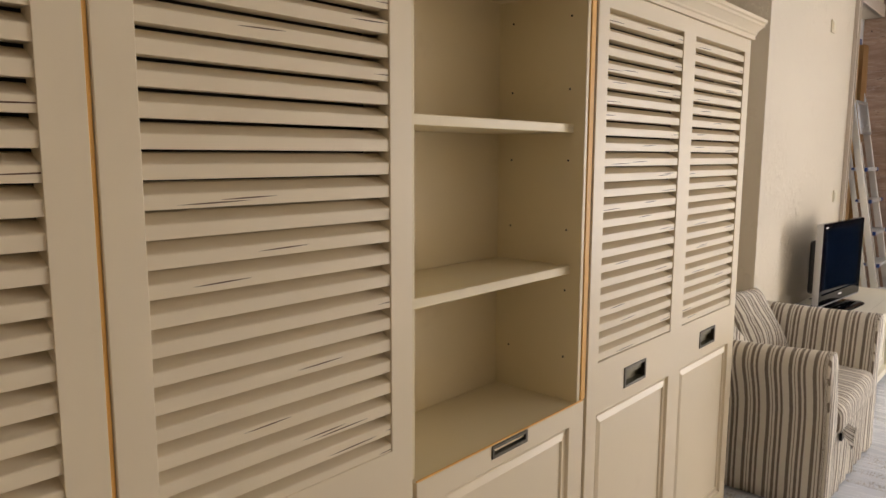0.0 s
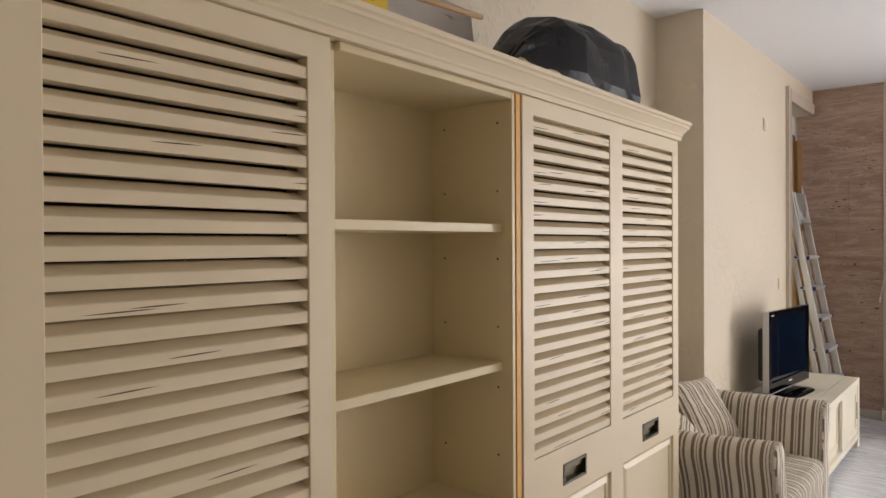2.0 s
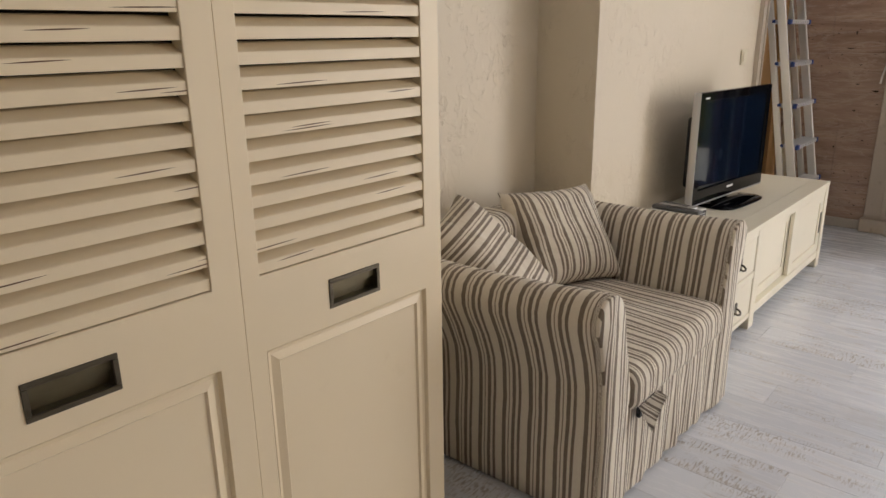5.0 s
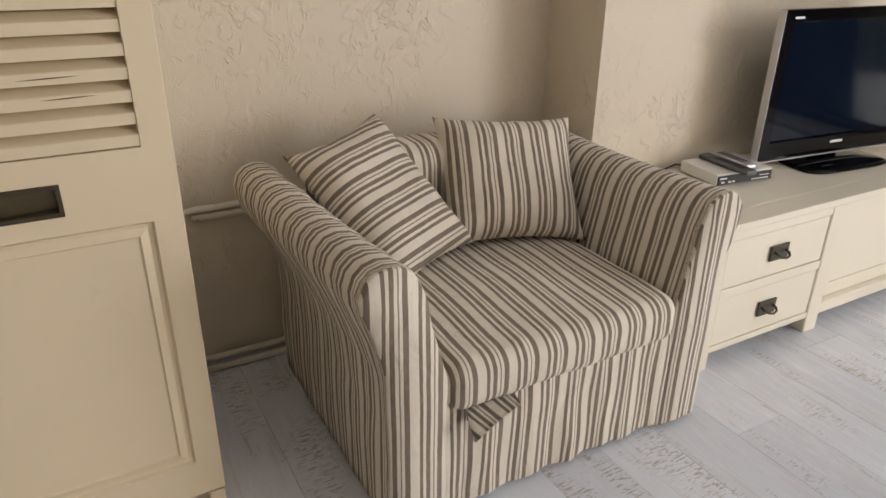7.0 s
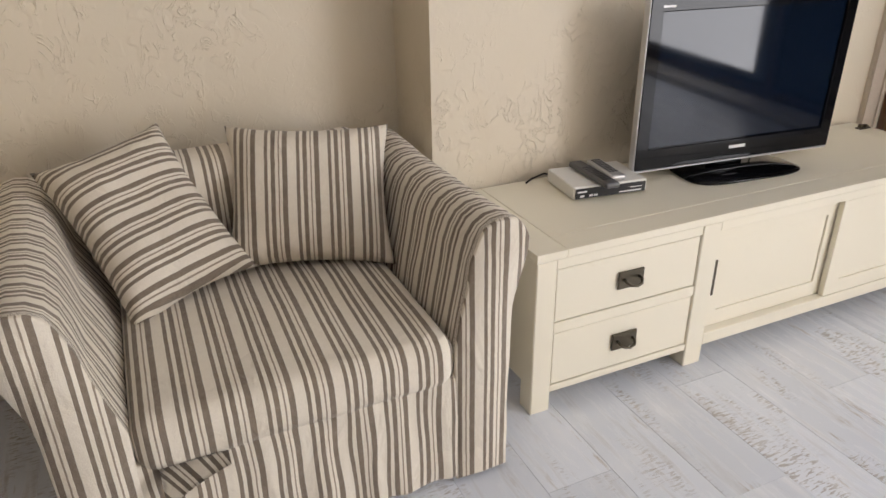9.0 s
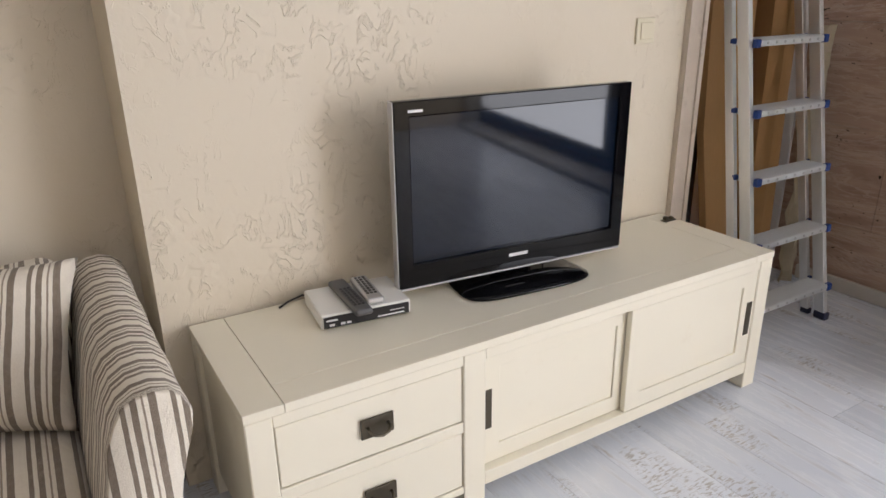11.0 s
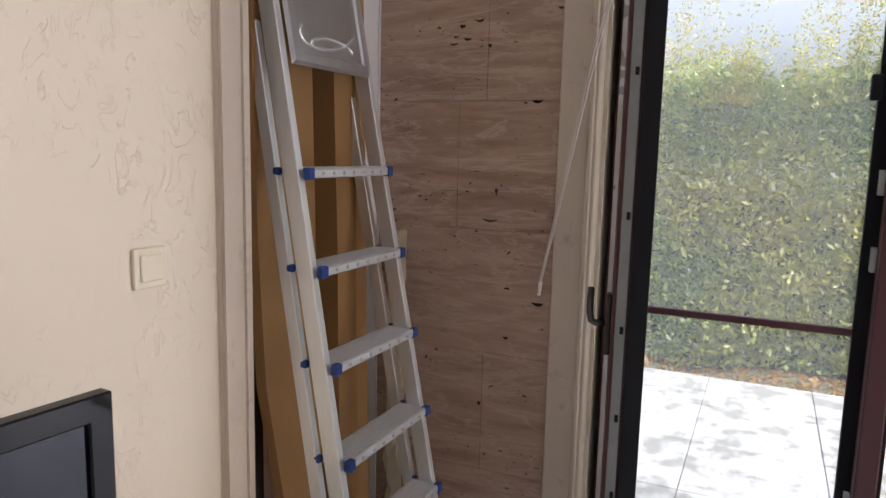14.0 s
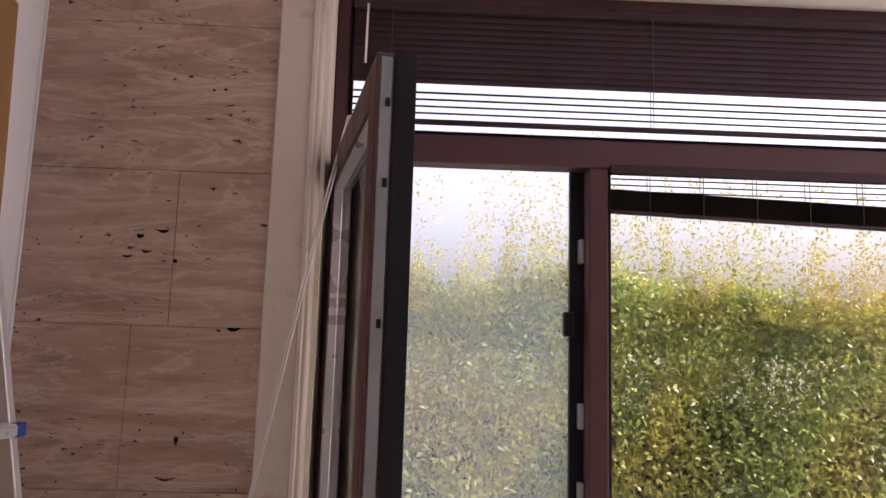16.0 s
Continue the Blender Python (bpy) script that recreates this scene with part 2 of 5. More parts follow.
def floor_boards():
    """Whitewashed, worn plank tiles: grey and brown worn marks along and across the board, each board its own."""
    m, nt, p = nodes_of("whitewashed_planks")
    info = nt.nodes.new("ShaderNodeObjectInfo")
    tc = nt.nodes.new("ShaderNodeTexCoord")
    off = nt.nodes.new("ShaderNodeVectorMath")
    off.operation = "ADD"
    comb = nt.nodes.new("ShaderNodeCombineXYZ")
    nt.links.new(calc(nt, "MULTIPLY", info.outputs["Random"], 37.0), comb.inputs[0])
    nt.links.new(calc(nt, "MULTIPLY", info.outputs["Random"], 91.0), comb.inputs[1])
    nt.links.new(tc.outputs["Object"], off.inputs[0])
    nt.links.new(comb.outputs[0], off.inputs[1])

    def stretched(s):
        mp = nt.nodes.new("ShaderNodeMapping")
        mp.inputs["Scale"].default_value = s
        nt.links.new(off.outputs[0], mp.inputs["Vector"])
        return mp.outputs[0]

    base = mix(nt, info.outputs["Random"], (0.78, 0.81, 0.87), (0.67, 0.70, 0.76))
    along = noise_of(nt, stretched((14, 1.2, 1)), 2.0, 6.0, 0.65)
    c = mix(nt, remap(nt, along, 0.5, 0.72, 0, 0.5), base, (0.40, 0.38, 0.37))
    across = noise_of(nt, stretched((34, 150, 1)), 1.0, 2.0, 0.5, 0.8)
    zone = noise_of(nt, stretched((6, 1.6, 1)), 1.0, 3.0)
    saw = calc(nt, "MULTIPLY", remap(nt, across, 0.52, 0.6), remap(nt, zone, 0.54, 0.62))
    c = mix(nt, calc(nt, "MULTIPLY", saw, 0.6), c, (0.30, 0.25, 0.20))
    wear = remap(nt, noise_of(nt, stretched((16, 3, 1)), 1.6, 7.0, 0.7), 0.6, 0.72, 0, 0.7)
    c = mix(nt, wear, c, (0.38, 0.31, 0.25))
    white = remap(nt, noise_of(nt, stretched((5, 2, 1)), 1.5, 5.0), 0.55, 0.7, 0, 0.6)
    c = mix(nt, white, c, (0.82, 0.83, 0.86))
    nt.links.new(c, p.inputs["Base Color"])
    nt.links.new(remap(nt, along, 0.3, 0.7, 0.17, 0.36), p.inputs["Roughness"])
    bump_to(nt, p, along, 0.15, 0.001)
    return m


M["floor"] = floor_boards()


def travertine():
    """Vein-cut brown travertine with wavy bands, pale veins and small pits."""
    m, nt, p = nodes_of("brown_travertine")
    v = coords(nt)
    band_v = coords(nt, (1.0, 1.0, 7.0))
    bands = noise_of(nt, band_v, 2.2, 6.0, 0.62, 0.8)
    fine = noise_of(nt, coords(nt, (1.6, 1.6, 13.0)), 2.0, 6.0, 0.66, 1.0)
    c = mix(nt, remap(nt, bands, 0.3, 0.7), (0.27, 0.165, 0.115), (0.54, 0.38, 0.285))
    c = mix(nt, remap(nt, fine, 0.52, 0.74, 0, 0.6), c, (0.66, 0.52, 0.42))
    vein = noise_of(nt, coords(nt, (1.0, 1.0, 5.5)), 1.7, 8.0, 0.68, 1.4)
    vein = remap(nt, calc(nt, "ABSOLUTE", calc(nt, "SUBTRACT", vein, 0.52)), 0.0, 0.035, 0.42, 0.0)
    c = mix(nt, vein, c, (0.72, 0.61, 0.53))
    info = nt.nodes.new("ShaderNodeObjectInfo")
    c = mix(nt, calc(nt, "MULTIPLY", info.outputs["Random"], 0.40), c, (0.52, 0.38, 0.29))
    pit_n = noise_of(nt, coords(nt, (34.0, 34.0, 80.0)), 1.0, 2.0, 0.5, 0.5)
    pit_w = noise_of(nt, coords(nt, (3, 3, 6)), 1.4, 2.0)
    pits = calc(nt, "MULTIPLY", remap(nt, pit_n, 0.672, 0.70), remap(nt, pit_w, 0.47, 0.54))
    c = mix(nt, pits, c, (0.035, 0.02, 0.015))
    nt.links.new(c, p.inputs["Base Color"])
    nt.links.new(remap(nt, fine, 0.3, 0.7, 0.36, 0.52), p.inputs["Roughness"])
    bump_to(nt, p, calc(nt, "SUBTRACT", fine, calc(nt, "MULTIPLY", pits, 3.0)), 0.25, 0.002)
    return m


M["trav"] = travertine()


def see_through(name, tint, rough, cover):
    """A clear pane, or a fine mesh that lets most light by."""
    m, nt, p = nodes_of(name)
    out = nt.nodes["Material Output"]
    tr = nt.nodes.new("ShaderNodeBsdfTransparent")
    tr.inputs[0].default_value = (*tint, 1)
    if cover is None:
        other = nt.nodes.new("ShaderNodeBsdfGlossy")
        other.inputs["Roughness"].default_value = rough
        fr = nt.nodes.new("ShaderNodeFresnel")
        fac = fr.outputs[0]
    else:
        other = nt.nodes.new("ShaderNodeBsdfTranslucent")
        other.inputs[0].default_value = (0.84, 0.89, 0.95, 1)
        fac = cover
    mx = nt.nodes.new("ShaderNodeMixShader")
    if cover is None:
        nt.links.new(fac, mx.inputs[0])
    else:
        mx.inputs[0].default_value = cover
    nt.links.new(tr.outputs[0], mx.inputs[1])
    nt.links.new(other.outputs[0], mx.inputs[2])
    nt.links.new(mx.outputs[0], out.inputs[0])
    return m


M["glass"] = see_through("window_glass", (0.97, 0.98, 0.97), 0.0, None)
M["mesh"] = see_through("insect_mesh", (0.94, 0.97, 1.0), 0.0, 0.19)


def leaf_mat(name, a, b, c3):
    m, nt, p = nodes_of(name)
    geo = nt.nodes.new("ShaderNodeNewGeometry")
    c = mix(nt, geo.outputs["Random Per Island"], a, b)
    v = coords(nt)
    c = mix(nt, remap(nt, noise_of(nt, v, 1.1, 3.0), 0.45, 0.65, 0, 0.7), c, c3)
    nt.links.new(c, p.inputs["Base Color"])
    p.inputs["Roughness"].default_value = 0.4
    tl = nt.nodes.new("ShaderNodeBsdfTranslucent")
    nt.links.new(c, tl.inputs[0])
    mx = nt.nodes.new("ShaderNodeMixShader")
    mx.inputs[0].default_value = 0.4
    nt.links.new(p.outputs[0], mx.inputs[1])
    nt.links.new(tl.outputs[0], mx.inputs[2])
    nt.links.new(mx.outputs[0], nt.nodes["Material Output"].inputs[0])
    return m


M["leaf"] = leaf_mat("hedge_leaves", (0.11, 0.18, 0.05), (0.33, 0.38, 0.09), (0.42, 0.36, 0.075))
# brighter and yellower than the leaves below: backlit glow given as leaf colour
M["leaf_top"] = leaf_mat("backlit_yellow_shoots", (0.24, 0.27, 0.06), (0.48, 0.42, 0.09), (0.46, 0.34, 0.07))
M["litter"] = leaf_mat("fallen_leaves", (0.20, 0.10, 0.03), (0.32, 0.20, 0.06), (0.12, 0.07, 0.03))
M["twig"] = mat("brown_twigs", (0.10, 0.07, 0.045), 0.8)
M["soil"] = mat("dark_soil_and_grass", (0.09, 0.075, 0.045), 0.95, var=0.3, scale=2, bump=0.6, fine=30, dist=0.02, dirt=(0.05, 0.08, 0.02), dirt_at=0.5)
M["slab"] = mat("pale_concrete_slab", (0.26, 0.26, 0.265), 0.8, var=0.2, scale=2.2, dirt=(0.13, 0.13, 0.125), dirt_at=0.5)


# ---- building helpers ----
def box(bm, x0, x1, y0, y1, z0, z1):
    vs = [bm.verts.new((x, y, z)) for z in (z0, z1) for y in (y0, y1) for x in (x0, x1)]
    for f in ((0, 2, 3, 1), (4, 5, 7, 6), (0, 1, 5, 4), (2, 6, 7, 3), (0, 4, 6, 2), (1, 3, 7, 5)):
        bm.faces.new([vs[i] for i in f])
    return bm


def boxes(*dims, bev=0.0, seg=1):
    bm = bmesh.new()
    for d in dims:
        box(bm, *d)
    if bev:
        bmesh.ops.bevel(bm, geom=list(bm.edges), offset=bev, segments=seg, profile=0.5, affect="EDGES", clamp_overlap=True)
    return bm


def plate(xs, zs, holes, y0, y1, bev=0.0015):
    """One flat board in the xz plane with openings: columns xs, rows zs, holes as (column, row) cells left out."""
    bm = bmesh.new()
    cells = [(i, k) for i in range(len(xs) - 1) for k in range(len(zs) - 1) if (i, k) not in holes]
    vs = {}

    def v(i, k, y):
        if (i, k, y) not in vs:
            vs[i, k, y] = bm.verts.new((xs[i], y, zs[k]))
        return vs[i, k, y]

    for i, k in cells:
        bm.faces.new((v(i, k, y0), v(i + 1, k, y0), v(i + 1, k + 1, y0), v(i, k + 1, y0)))
        bm.faces.new((v(i, k, y1), v(i, k + 1, y1), v(i + 1, k + 1, y1), v(i + 1, k, y1)))
        for di, dk, a, b in ((-1, 0, (0, 1), (0, 0)), (1, 0, (1, 0), (1, 1)), (0, -1, (0, 0), (1, 0)), (0, 1, (1, 1), (0, 1))):
            if (i + di, k + dk) not in cells:
                p, q = (i + a[0], k + a[1]), (i + b[0], k + b[1])
                bm.faces.new((v(*p, y0), v(*p, y1), v(*q, y1), v(*q, y0)))
    bmesh.ops.recalc_face_normals(bm, faces=bm.faces)
    if bev:
        sharp = [e for e in bm.edges if len(e.link_faces) == 2 and e.calc_face_angle() > 0.5]
        bmesh.ops.bevel(bm, geom=sharp, offset=bev, segments=1, profile=0.5, affect="EDGES", clamp_overlap=True)
    return bm


def prism(pts, axis, a, b, bev=0.0):
    """The outline pts pushed along an axis from a to b. axis x: pts are (y, z); y: (x, z); z: (x, y)."""
    bm = bmesh.new()
    at = {"x": lambda p, s: (s, p[0], p[1]), "y": lambda p, s: (p[0], s, p[1]), "z": lambda p, s: (p[0], p[1], s)}[axis]
    r0, r1 = [bm.verts.new(at(p, a)) for p in pts], [bm.verts.new(at(p, b)) for p in pts]
    n = len(pts)
    for i in range(n):
        bm.faces.new((r0[i], r0[(i + 1) % n], r1[(i + 1) % n], r1[i]))
    bm.faces.new(r0[::-1])
    bm.faces.new(r1)
    bmesh.ops.recalc_face_normals(bm, faces=bm.faces)
    if bev:
        bmesh.ops.bevel(bm, geom=list(bm.edges), offset=bev, segments=1, profile=0.5, affect="EDGES", clamp_overlap=True)
    return bm


def tube(bm, pts, r, sides=8):
    """A round bar along pts."""
    pts = [Vector(p) for p in pts]
    rings = []
    for i, p in enumerate(pts):
        d = (pts[min(i + 1, len(pts) - 1)] - pts[max(i - 1, 0)]).normalized()
        u = d.orthogonal().normalized() if i == 0 else (u - u.dot(d) * d).normalized()
        w = d.cross(u)
        rings.append([bm.verts.new(p + r * (math.cos(a) * u + math.sin(a) * w)) for a in (2 * math.pi * k / sides for k in range(sides))])
    for a, b in zip(rings, rings[1:]):
        for k in range(sides):
            bm.faces.new((a[k], a[(k + 1) % sides], b[(k + 1) % sides], b[k]))
    bm.faces.new(rings[0][::-1])
    bm.faces.new(rings[-1])
    return bm


def mesh_of(name, bm, material, smooth=False):
    me = bpy.data.meshes.new(name)
    bm.normal_update()
    bm.to_mesh(me)
    bm.free()
    me.materials.append(material)
    if smooth:
        me.polygons.foreach_set("use_smooth", [True] * len(me.polygons))
    return me


def part(name, bm, material, parent, label="", smooth=False, m=None):
    ob = new(name, mesh_of(name, bm, material, smooth))
    ob.parent = parent
    if m is not None:
        ob.matrix_basis = m
    return tagged(ob, label)


def thing(name, m, label, category, group=""):
    ob = new(name)
    ob.empty_display_size = 0.1
    ob.matrix_basis = m
    return tagged(ob, label, category, group)


def single(name, bm, material, label, category, m=None, smooth=False, group="", kind=""):
    ob = new(name, mesh_of(name, bm, material, smooth))
    if m is not None:
        ob.matrix_basis = m
    return tagged(ob, label, category, group, kind)


def structure(name, bm, material, label, smooth=False):
    return single(name, bm, material, label, name.split("_")[0], kind="structure", smooth=smooth)


# ---- the room ----
X0, XE, YS, YA, YB, XP, ZC = -1.6, 7.23, -2.6, 2.785, 2.505, 4.375, 2.83
T = 0.15
structure("wall_north_recess", boxes((X0 - T, XP, YA, YA + T, 0, ZC)), M["wall"], "cream skip-trowelled plaster wall behind the sofa")
NX0, NX1, NZ, NY = 6.36, 7.2, 2.61, 2.655
wall_b = boxes((XP, NX0, YB, YA + T, 0, ZC), (NX0, NX1, NY, YA + T, 0, NZ), (NX0, NX1, YB, YA + T, NZ, ZC))
structure("wall_north", wall_b, M["wall"], "cream skip-trowelled plaster wall with a shallow recess near the window")
structure("wall_west", boxes((X0 - T, X0, YS, YA, 0, ZC)), M["wall_warm"], "unseen end wall, coloured ochre to warm the bounced light")
structure("wall_south", boxes((X0 - T, XE + 0.3, YS - T, YS, 0, ZC)), M["wall_warm"], "unseen long wall, coloured ochre to warm the bounced light")
WY0, WY1, WZ0, WZ1 = -2.55, 1.845, 0.045, 2.68
wall_e = boxes((XE + 0.02, XE + 0.3, WY1, YA + T, 0, ZC), (XE + 0.02, XE + 0.3, YS, WY0, 0, ZC), (XE + 0.02, XE + 0.3, WY0, WY1, WZ1, ZC), (XE + 0.02, XE + 0.3, WY0, WY1, -0.2, 0.0))
structure("wall_east", wall_e, M["wall_smooth"], "end wall around the wide garden window")
structure("ceiling", boxes((X0 - T, XE + 0.3, YS - T, YA + T, ZC, ZC + 0.15)), M["ceiling"], "smooth white painted ceiling")
trim = boxes((NX0 - 0.115, NX0 - 0.018, YB - 0.018, YB + 0.02, 0, NZ + 0.1), (NX0, NX1, YB - 0.018, YB + 0.02, NZ, NZ + 0.1), bev=0.004)
box(trim, NX0 - 0.115, NX0 - 0.09, YB - 0.026, YB - 0.018, 0, NZ + 0.1)
box(trim, NX0 - 0.043, NX0 - 0.023, YB - 0.026, YB - 0.018, 0, NZ)
structure("trim_recess", trim, M["trim"], "beige stone-coloured casing around the wall recess")
structure("trim_recess_back", boxes((NX0, NX1 + 0.02, NY - 0.012, NY - 0.002, 0, NZ)), M["ceiling"], "pale grey painted back panel of the recess")

# stone tiles of the end wall, in courses with staggered joints
back = structure("wall_travertine", boxes((XE - 0.004, XE + 0.02, 1.97, NY, 0.0, ZC)), M["trim"], "brown vein-cut travertine wall cladding with fine joints")
TILE_X = XE - 0.018
COURSES = (0.0, 0.307, 0.737, 1.167, 1.597, 2.027, 2.457, ZC)
SPLITS = {1: 2.21, 3: 2.324, 4: 2.226, 6: 2.4}
for k, (z0, z1) in enumerate(zip(COURSES, COURSES[1:])):
    ends = [1.97] + ([SPLITS[k]] if k in SPLITS else []) + [NY - 0.014]
    for ya, yb in zip(ends, ends[1:]):
        part("tile", boxes((TILE_X, XE - 0.004, ya + 0.0007, yb - 0.0007, z0 + 0.0007, z1 - 0.0007), bev=0.0008), M["trav"], back)
structure("trim_corner_bead", boxes((TILE_X - 0.006, TILE_X + 0.004, NY - 0.020, NY - 0.0135, 0.066, NZ), bev=0.001), M["ceiling"], "thin white corner bead beside the travertine")
for y, z, w, h in ((2.59, 1.216, 0.05, 0.008), (2.05, 1.595, 0.035, 0.009), (2.09, 1.59, 0.015, 0.006), (2.26, 1.858, 0.04, 0.008), (2.32, 1.842, 0.022, 0.012), (2.30, 1.80, 0.03, 0.008), (2.35, 1.785, 0.03, 0.007), (2.22, 1.775, 0.012, 0.012), (1.985, 1.882, 0.02, 0.008), (2.117, 2.268, 0.012, 0.007), (2.15, 2.265, 0.01, 0.006), (2.02, 0.93, 0.04, 0.012), (2.13, 0.80, 0.02, 0.01), (2.22, 0.55, 0.012, 0.02), (2.18, 1.30, 0.012, 0.014), (2.20, 1.20, 0.05, 0.006)):
    pit = bmesh.new()
    ring = [pit.verts.new((TILE_X - 0.0006, y + w / 2 * math.cos(a) * (1 + 0.5 * noise.noise(Vector((a * 2, y * 30, z * 30)))), z + h / 2 * math.sin(a) * (1 + 0.8 * noise.noise(Vector((a * 3, y * 50, z)))) + 0.25 * w * 0.3 * math.cos(a * 2))) for a in (2 * math.pi * k / 14 for k in range(14))]
    pit.faces.new(ring)
    bmesh.ops.solidify(pit, geom=list(pit.faces), thickness=0.0005)
    part("pit", pit, M["dark_in"], back, "dark open pit in the stone")
structure("baseboard_east", boxes((XE - 0.035, TILE_X, 1.97, YB, 0, 0.065), bev=0.003), M["sill"], "pale marble skirting under the travertine")

# casing of the garden window
cas = boxes((XE - 0.045, XE + 0.02, WY1, 1.97, 0.09, ZC - 0.03), (XE - 0.055, XE - 0.045, WY1 + 0.012, WY1 + 0.03, 0.09, ZC - 0.03), (XE - 0.045, XE + 0.02, WY0 - 0.12, WY1, WZ1, WZ1 + 0.12), (XE - 0.045, XE + 0.02, WY0 - 0.12, WY0, 0.09, WZ1), bev=0.004)
structure("trim_window", cas, M["trim"], "beige stone-coloured casing round the garden window")
structure("trim_window_base", boxes((XE - 0.085, XE + 0.02, WY1 - 0.02, 1.985, 0, 0.09), bev=0.006), M["trim"], "beige stone plinth block of the window casing")
structure("trim_reveal", boxes((XE + 0.02, XE + 0.13, WY1 - 0.012, WY1, 0.05, WZ1), (XE + 0.02, XE + 0.13, WY0, WY1, WZ1 - 0.012, WZ1)), M["wall_smooth"], "plastered window reveal")
structure("window_sill", boxes((XE - 0.11, XE + 0.3, WY0, WY1 - 0.02, 0.0, 0.045), (XE - 0.125, XE - 0.11, WY0, WY1 - 0.02, 0.0, 0.038), bev=0.003), M["sill"], "low pale marble threshold under the window")

# window frame with door opening, fixed lights and an upper row
FX0, FX1 = XE + 0.13, XE + 0.20
win = thing("window_1", pose(FX0, 0, 0.045), "dark brown framed garden window with an upper light and open door", "window")
tagged(win, kind="structure")
JY = (1.79, 1.835, 0.985, 1.045, -0.15, -0.09)
D = FX1 - FX0


def bar(y0, y1, z0, z1, name="window_frame", mt="frame", x0=0.0, x1=D, bev=0.005):
    return part(name, boxes((x0, x1, y0, y1, z0 - 0.045, z1 - 0.045), bev=bev), M[mt], win)


bar(JY[0], JY[1], 0.045, WZ1)
bar(JY[2], JY[3], 0.045, 2.12)
bar(JY[4], JY[5], 0.045, 2.12)
bar(WY0, WY0 + 0.05, 0.045, WZ1)
bar(WY0 + 0.05, JY[0], 2.12, 2.21)
bar(WY0 + 0.05, JY[0], 2.62, WZ1)
bar(WY0 + 0.05, JY[4], 0.045, 0.11)
bar(JY[5], JY[2], 0.045, 0.11)
bar(JY[3], JY[0], 0.045, 0.075)
for y0, y1, z0, z1 in ((JY[5], JY[2], 0.11, 2.12), (WY0 + 0.05, JY[4], 0.11, 2.12), (WY0 + 0.05, JY[0], 2.21, 2.62)):
    g = bar(y0, y1, z0, z1, "pane", "glass", 0.03, 0.034, 0)
    g.visible_shadow = False
    for a in ((y0, y0 + 0.012, z0, z1), (y1 - 0.012, y1, z0, z1), (y0 + 0.012, y1 - 0.012, z0, z0 + 0.012), (y0 + 0.012, y1 - 0.012, z1 - 0.012, z1)):
        bar(*a, "gasket", "frame_dark", 0.016, 0.03, 0.002)

# insect screen in the doorway
scr = thing("insect_screen", pose(FX1 + 0.012, 0, 0.06), "black framed insect screen door with grey mesh, closed", "screen door")
SY0, SY1, SZ = 1.03, 1.80, 2.11


def sbar(name, y0, y1, z0, z1, mt="frame_dark", x0=0.0, x1=0.025):
    return part(name, boxes((x0, x1, y0, y1, z0, z1), bev=0.003), M[mt], scr)


sbar("stile", SY0, SY0 + 0.055, 0, SZ)
sbar("stile", SY1 - 0.05, SY1, 0, SZ)
sbar("rail", SY0 + 0.055, SY1 - 0.05, 0, 0.04)
sbar("rail", SY0 + 0.055, SY1 - 0.05, SZ - 0.042, SZ)
sbar("rail", SY0 + 0.055, SY1 - 0.05, 0.832, 0.856, "frame", 0.002, 0.02)
net = bmesh.new()
net.faces.new([net.verts.new(p) for p in ((0.012, SY0 + 0.03, 0.03), (0.012, SY1 - 0.03, 0.03), (0.012, SY1 - 0.03, SZ - 0.02), (0.012, SY0 + 0.03, SZ - 0.02))])
net_ob = part("mesh", net, M["mesh"], scr, "fine grey insect mesh")
net_ob.visible_shadow = False
part("latch", boxes((-0.035, 0.0, SY0 + 0.048, SY0 + 0.078, 1.545, 1.62), bev=0.004), M["frame_dark"], scr, "black plastic latch")
for z in (0.26, 1.04, 1.27, 1.77):
    part("hinge", boxes((-0.03, 0.0, SY0 + 0.016, SY0 + 0.032, z, z + 0.075), bev=0.002), M["steel"], scr)

# garden door leaf, swung inwards on its hinge
LW, LZ0, LZ1, LT = 0.86, 0.055, 2.055, 0.068
ang = math.degrees(math.atan2(1.600 - 1.79, 6.515 - 7.355))
leaf = thing("door_1", pose(7.355, 1.83, 0.045, 0, 0, ang), "dark brown glazed garden door leaf standing open into the room", "door")
tagged(leaf, kind="structure")


def lbar(name, u0, u1, z0, z1, v0=0.0, v1=LT, mt="frame", bev=0.004):
    return part(name, boxes((u0, u1, v0, v1, z0, z1), bev=bev), M[mt], leaf)


S = 0.085
lbar("stile", 0, S, LZ0, LZ1)
lbar("stile", LW - S, LW, LZ0, LZ1)
lbar("rail", S, LW - S, LZ0, LZ0 + S)
lbar("rail", S, LW - S, LZ1 - S, LZ1)
lbar("pane", S - 0.01, LW - S + 0.01, LZ0 + S - 0.01, LZ1 - S + 0.01, 0.03, 0.036, "glass", 0).visible_shadow = False
for u0, u1, z0, z1 in ((S, S + 0.012, LZ0 + S, LZ1 - S), (LW - S - 0.012, LW - S, LZ0 + S, LZ1 - S)):
    lbar("bead", u0, u1, z0, z1, 0.006, 0.03, "silver", 0.002)
for z0, z1 in ((LZ0 + S, LZ0 + S + 0.012), (LZ1 - S - 0.012, LZ1 - S)):
    lbar("bead", S + 0.012, LW - S - 0.012, z0, z1, 0.006, 0.03, "silver", 0.002)
lbar("gear_strip", LW, LW + 0.004, LZ0 + 0.01, LZ1 - 0.01, 0.008, 0.030, "gear", 0.001)
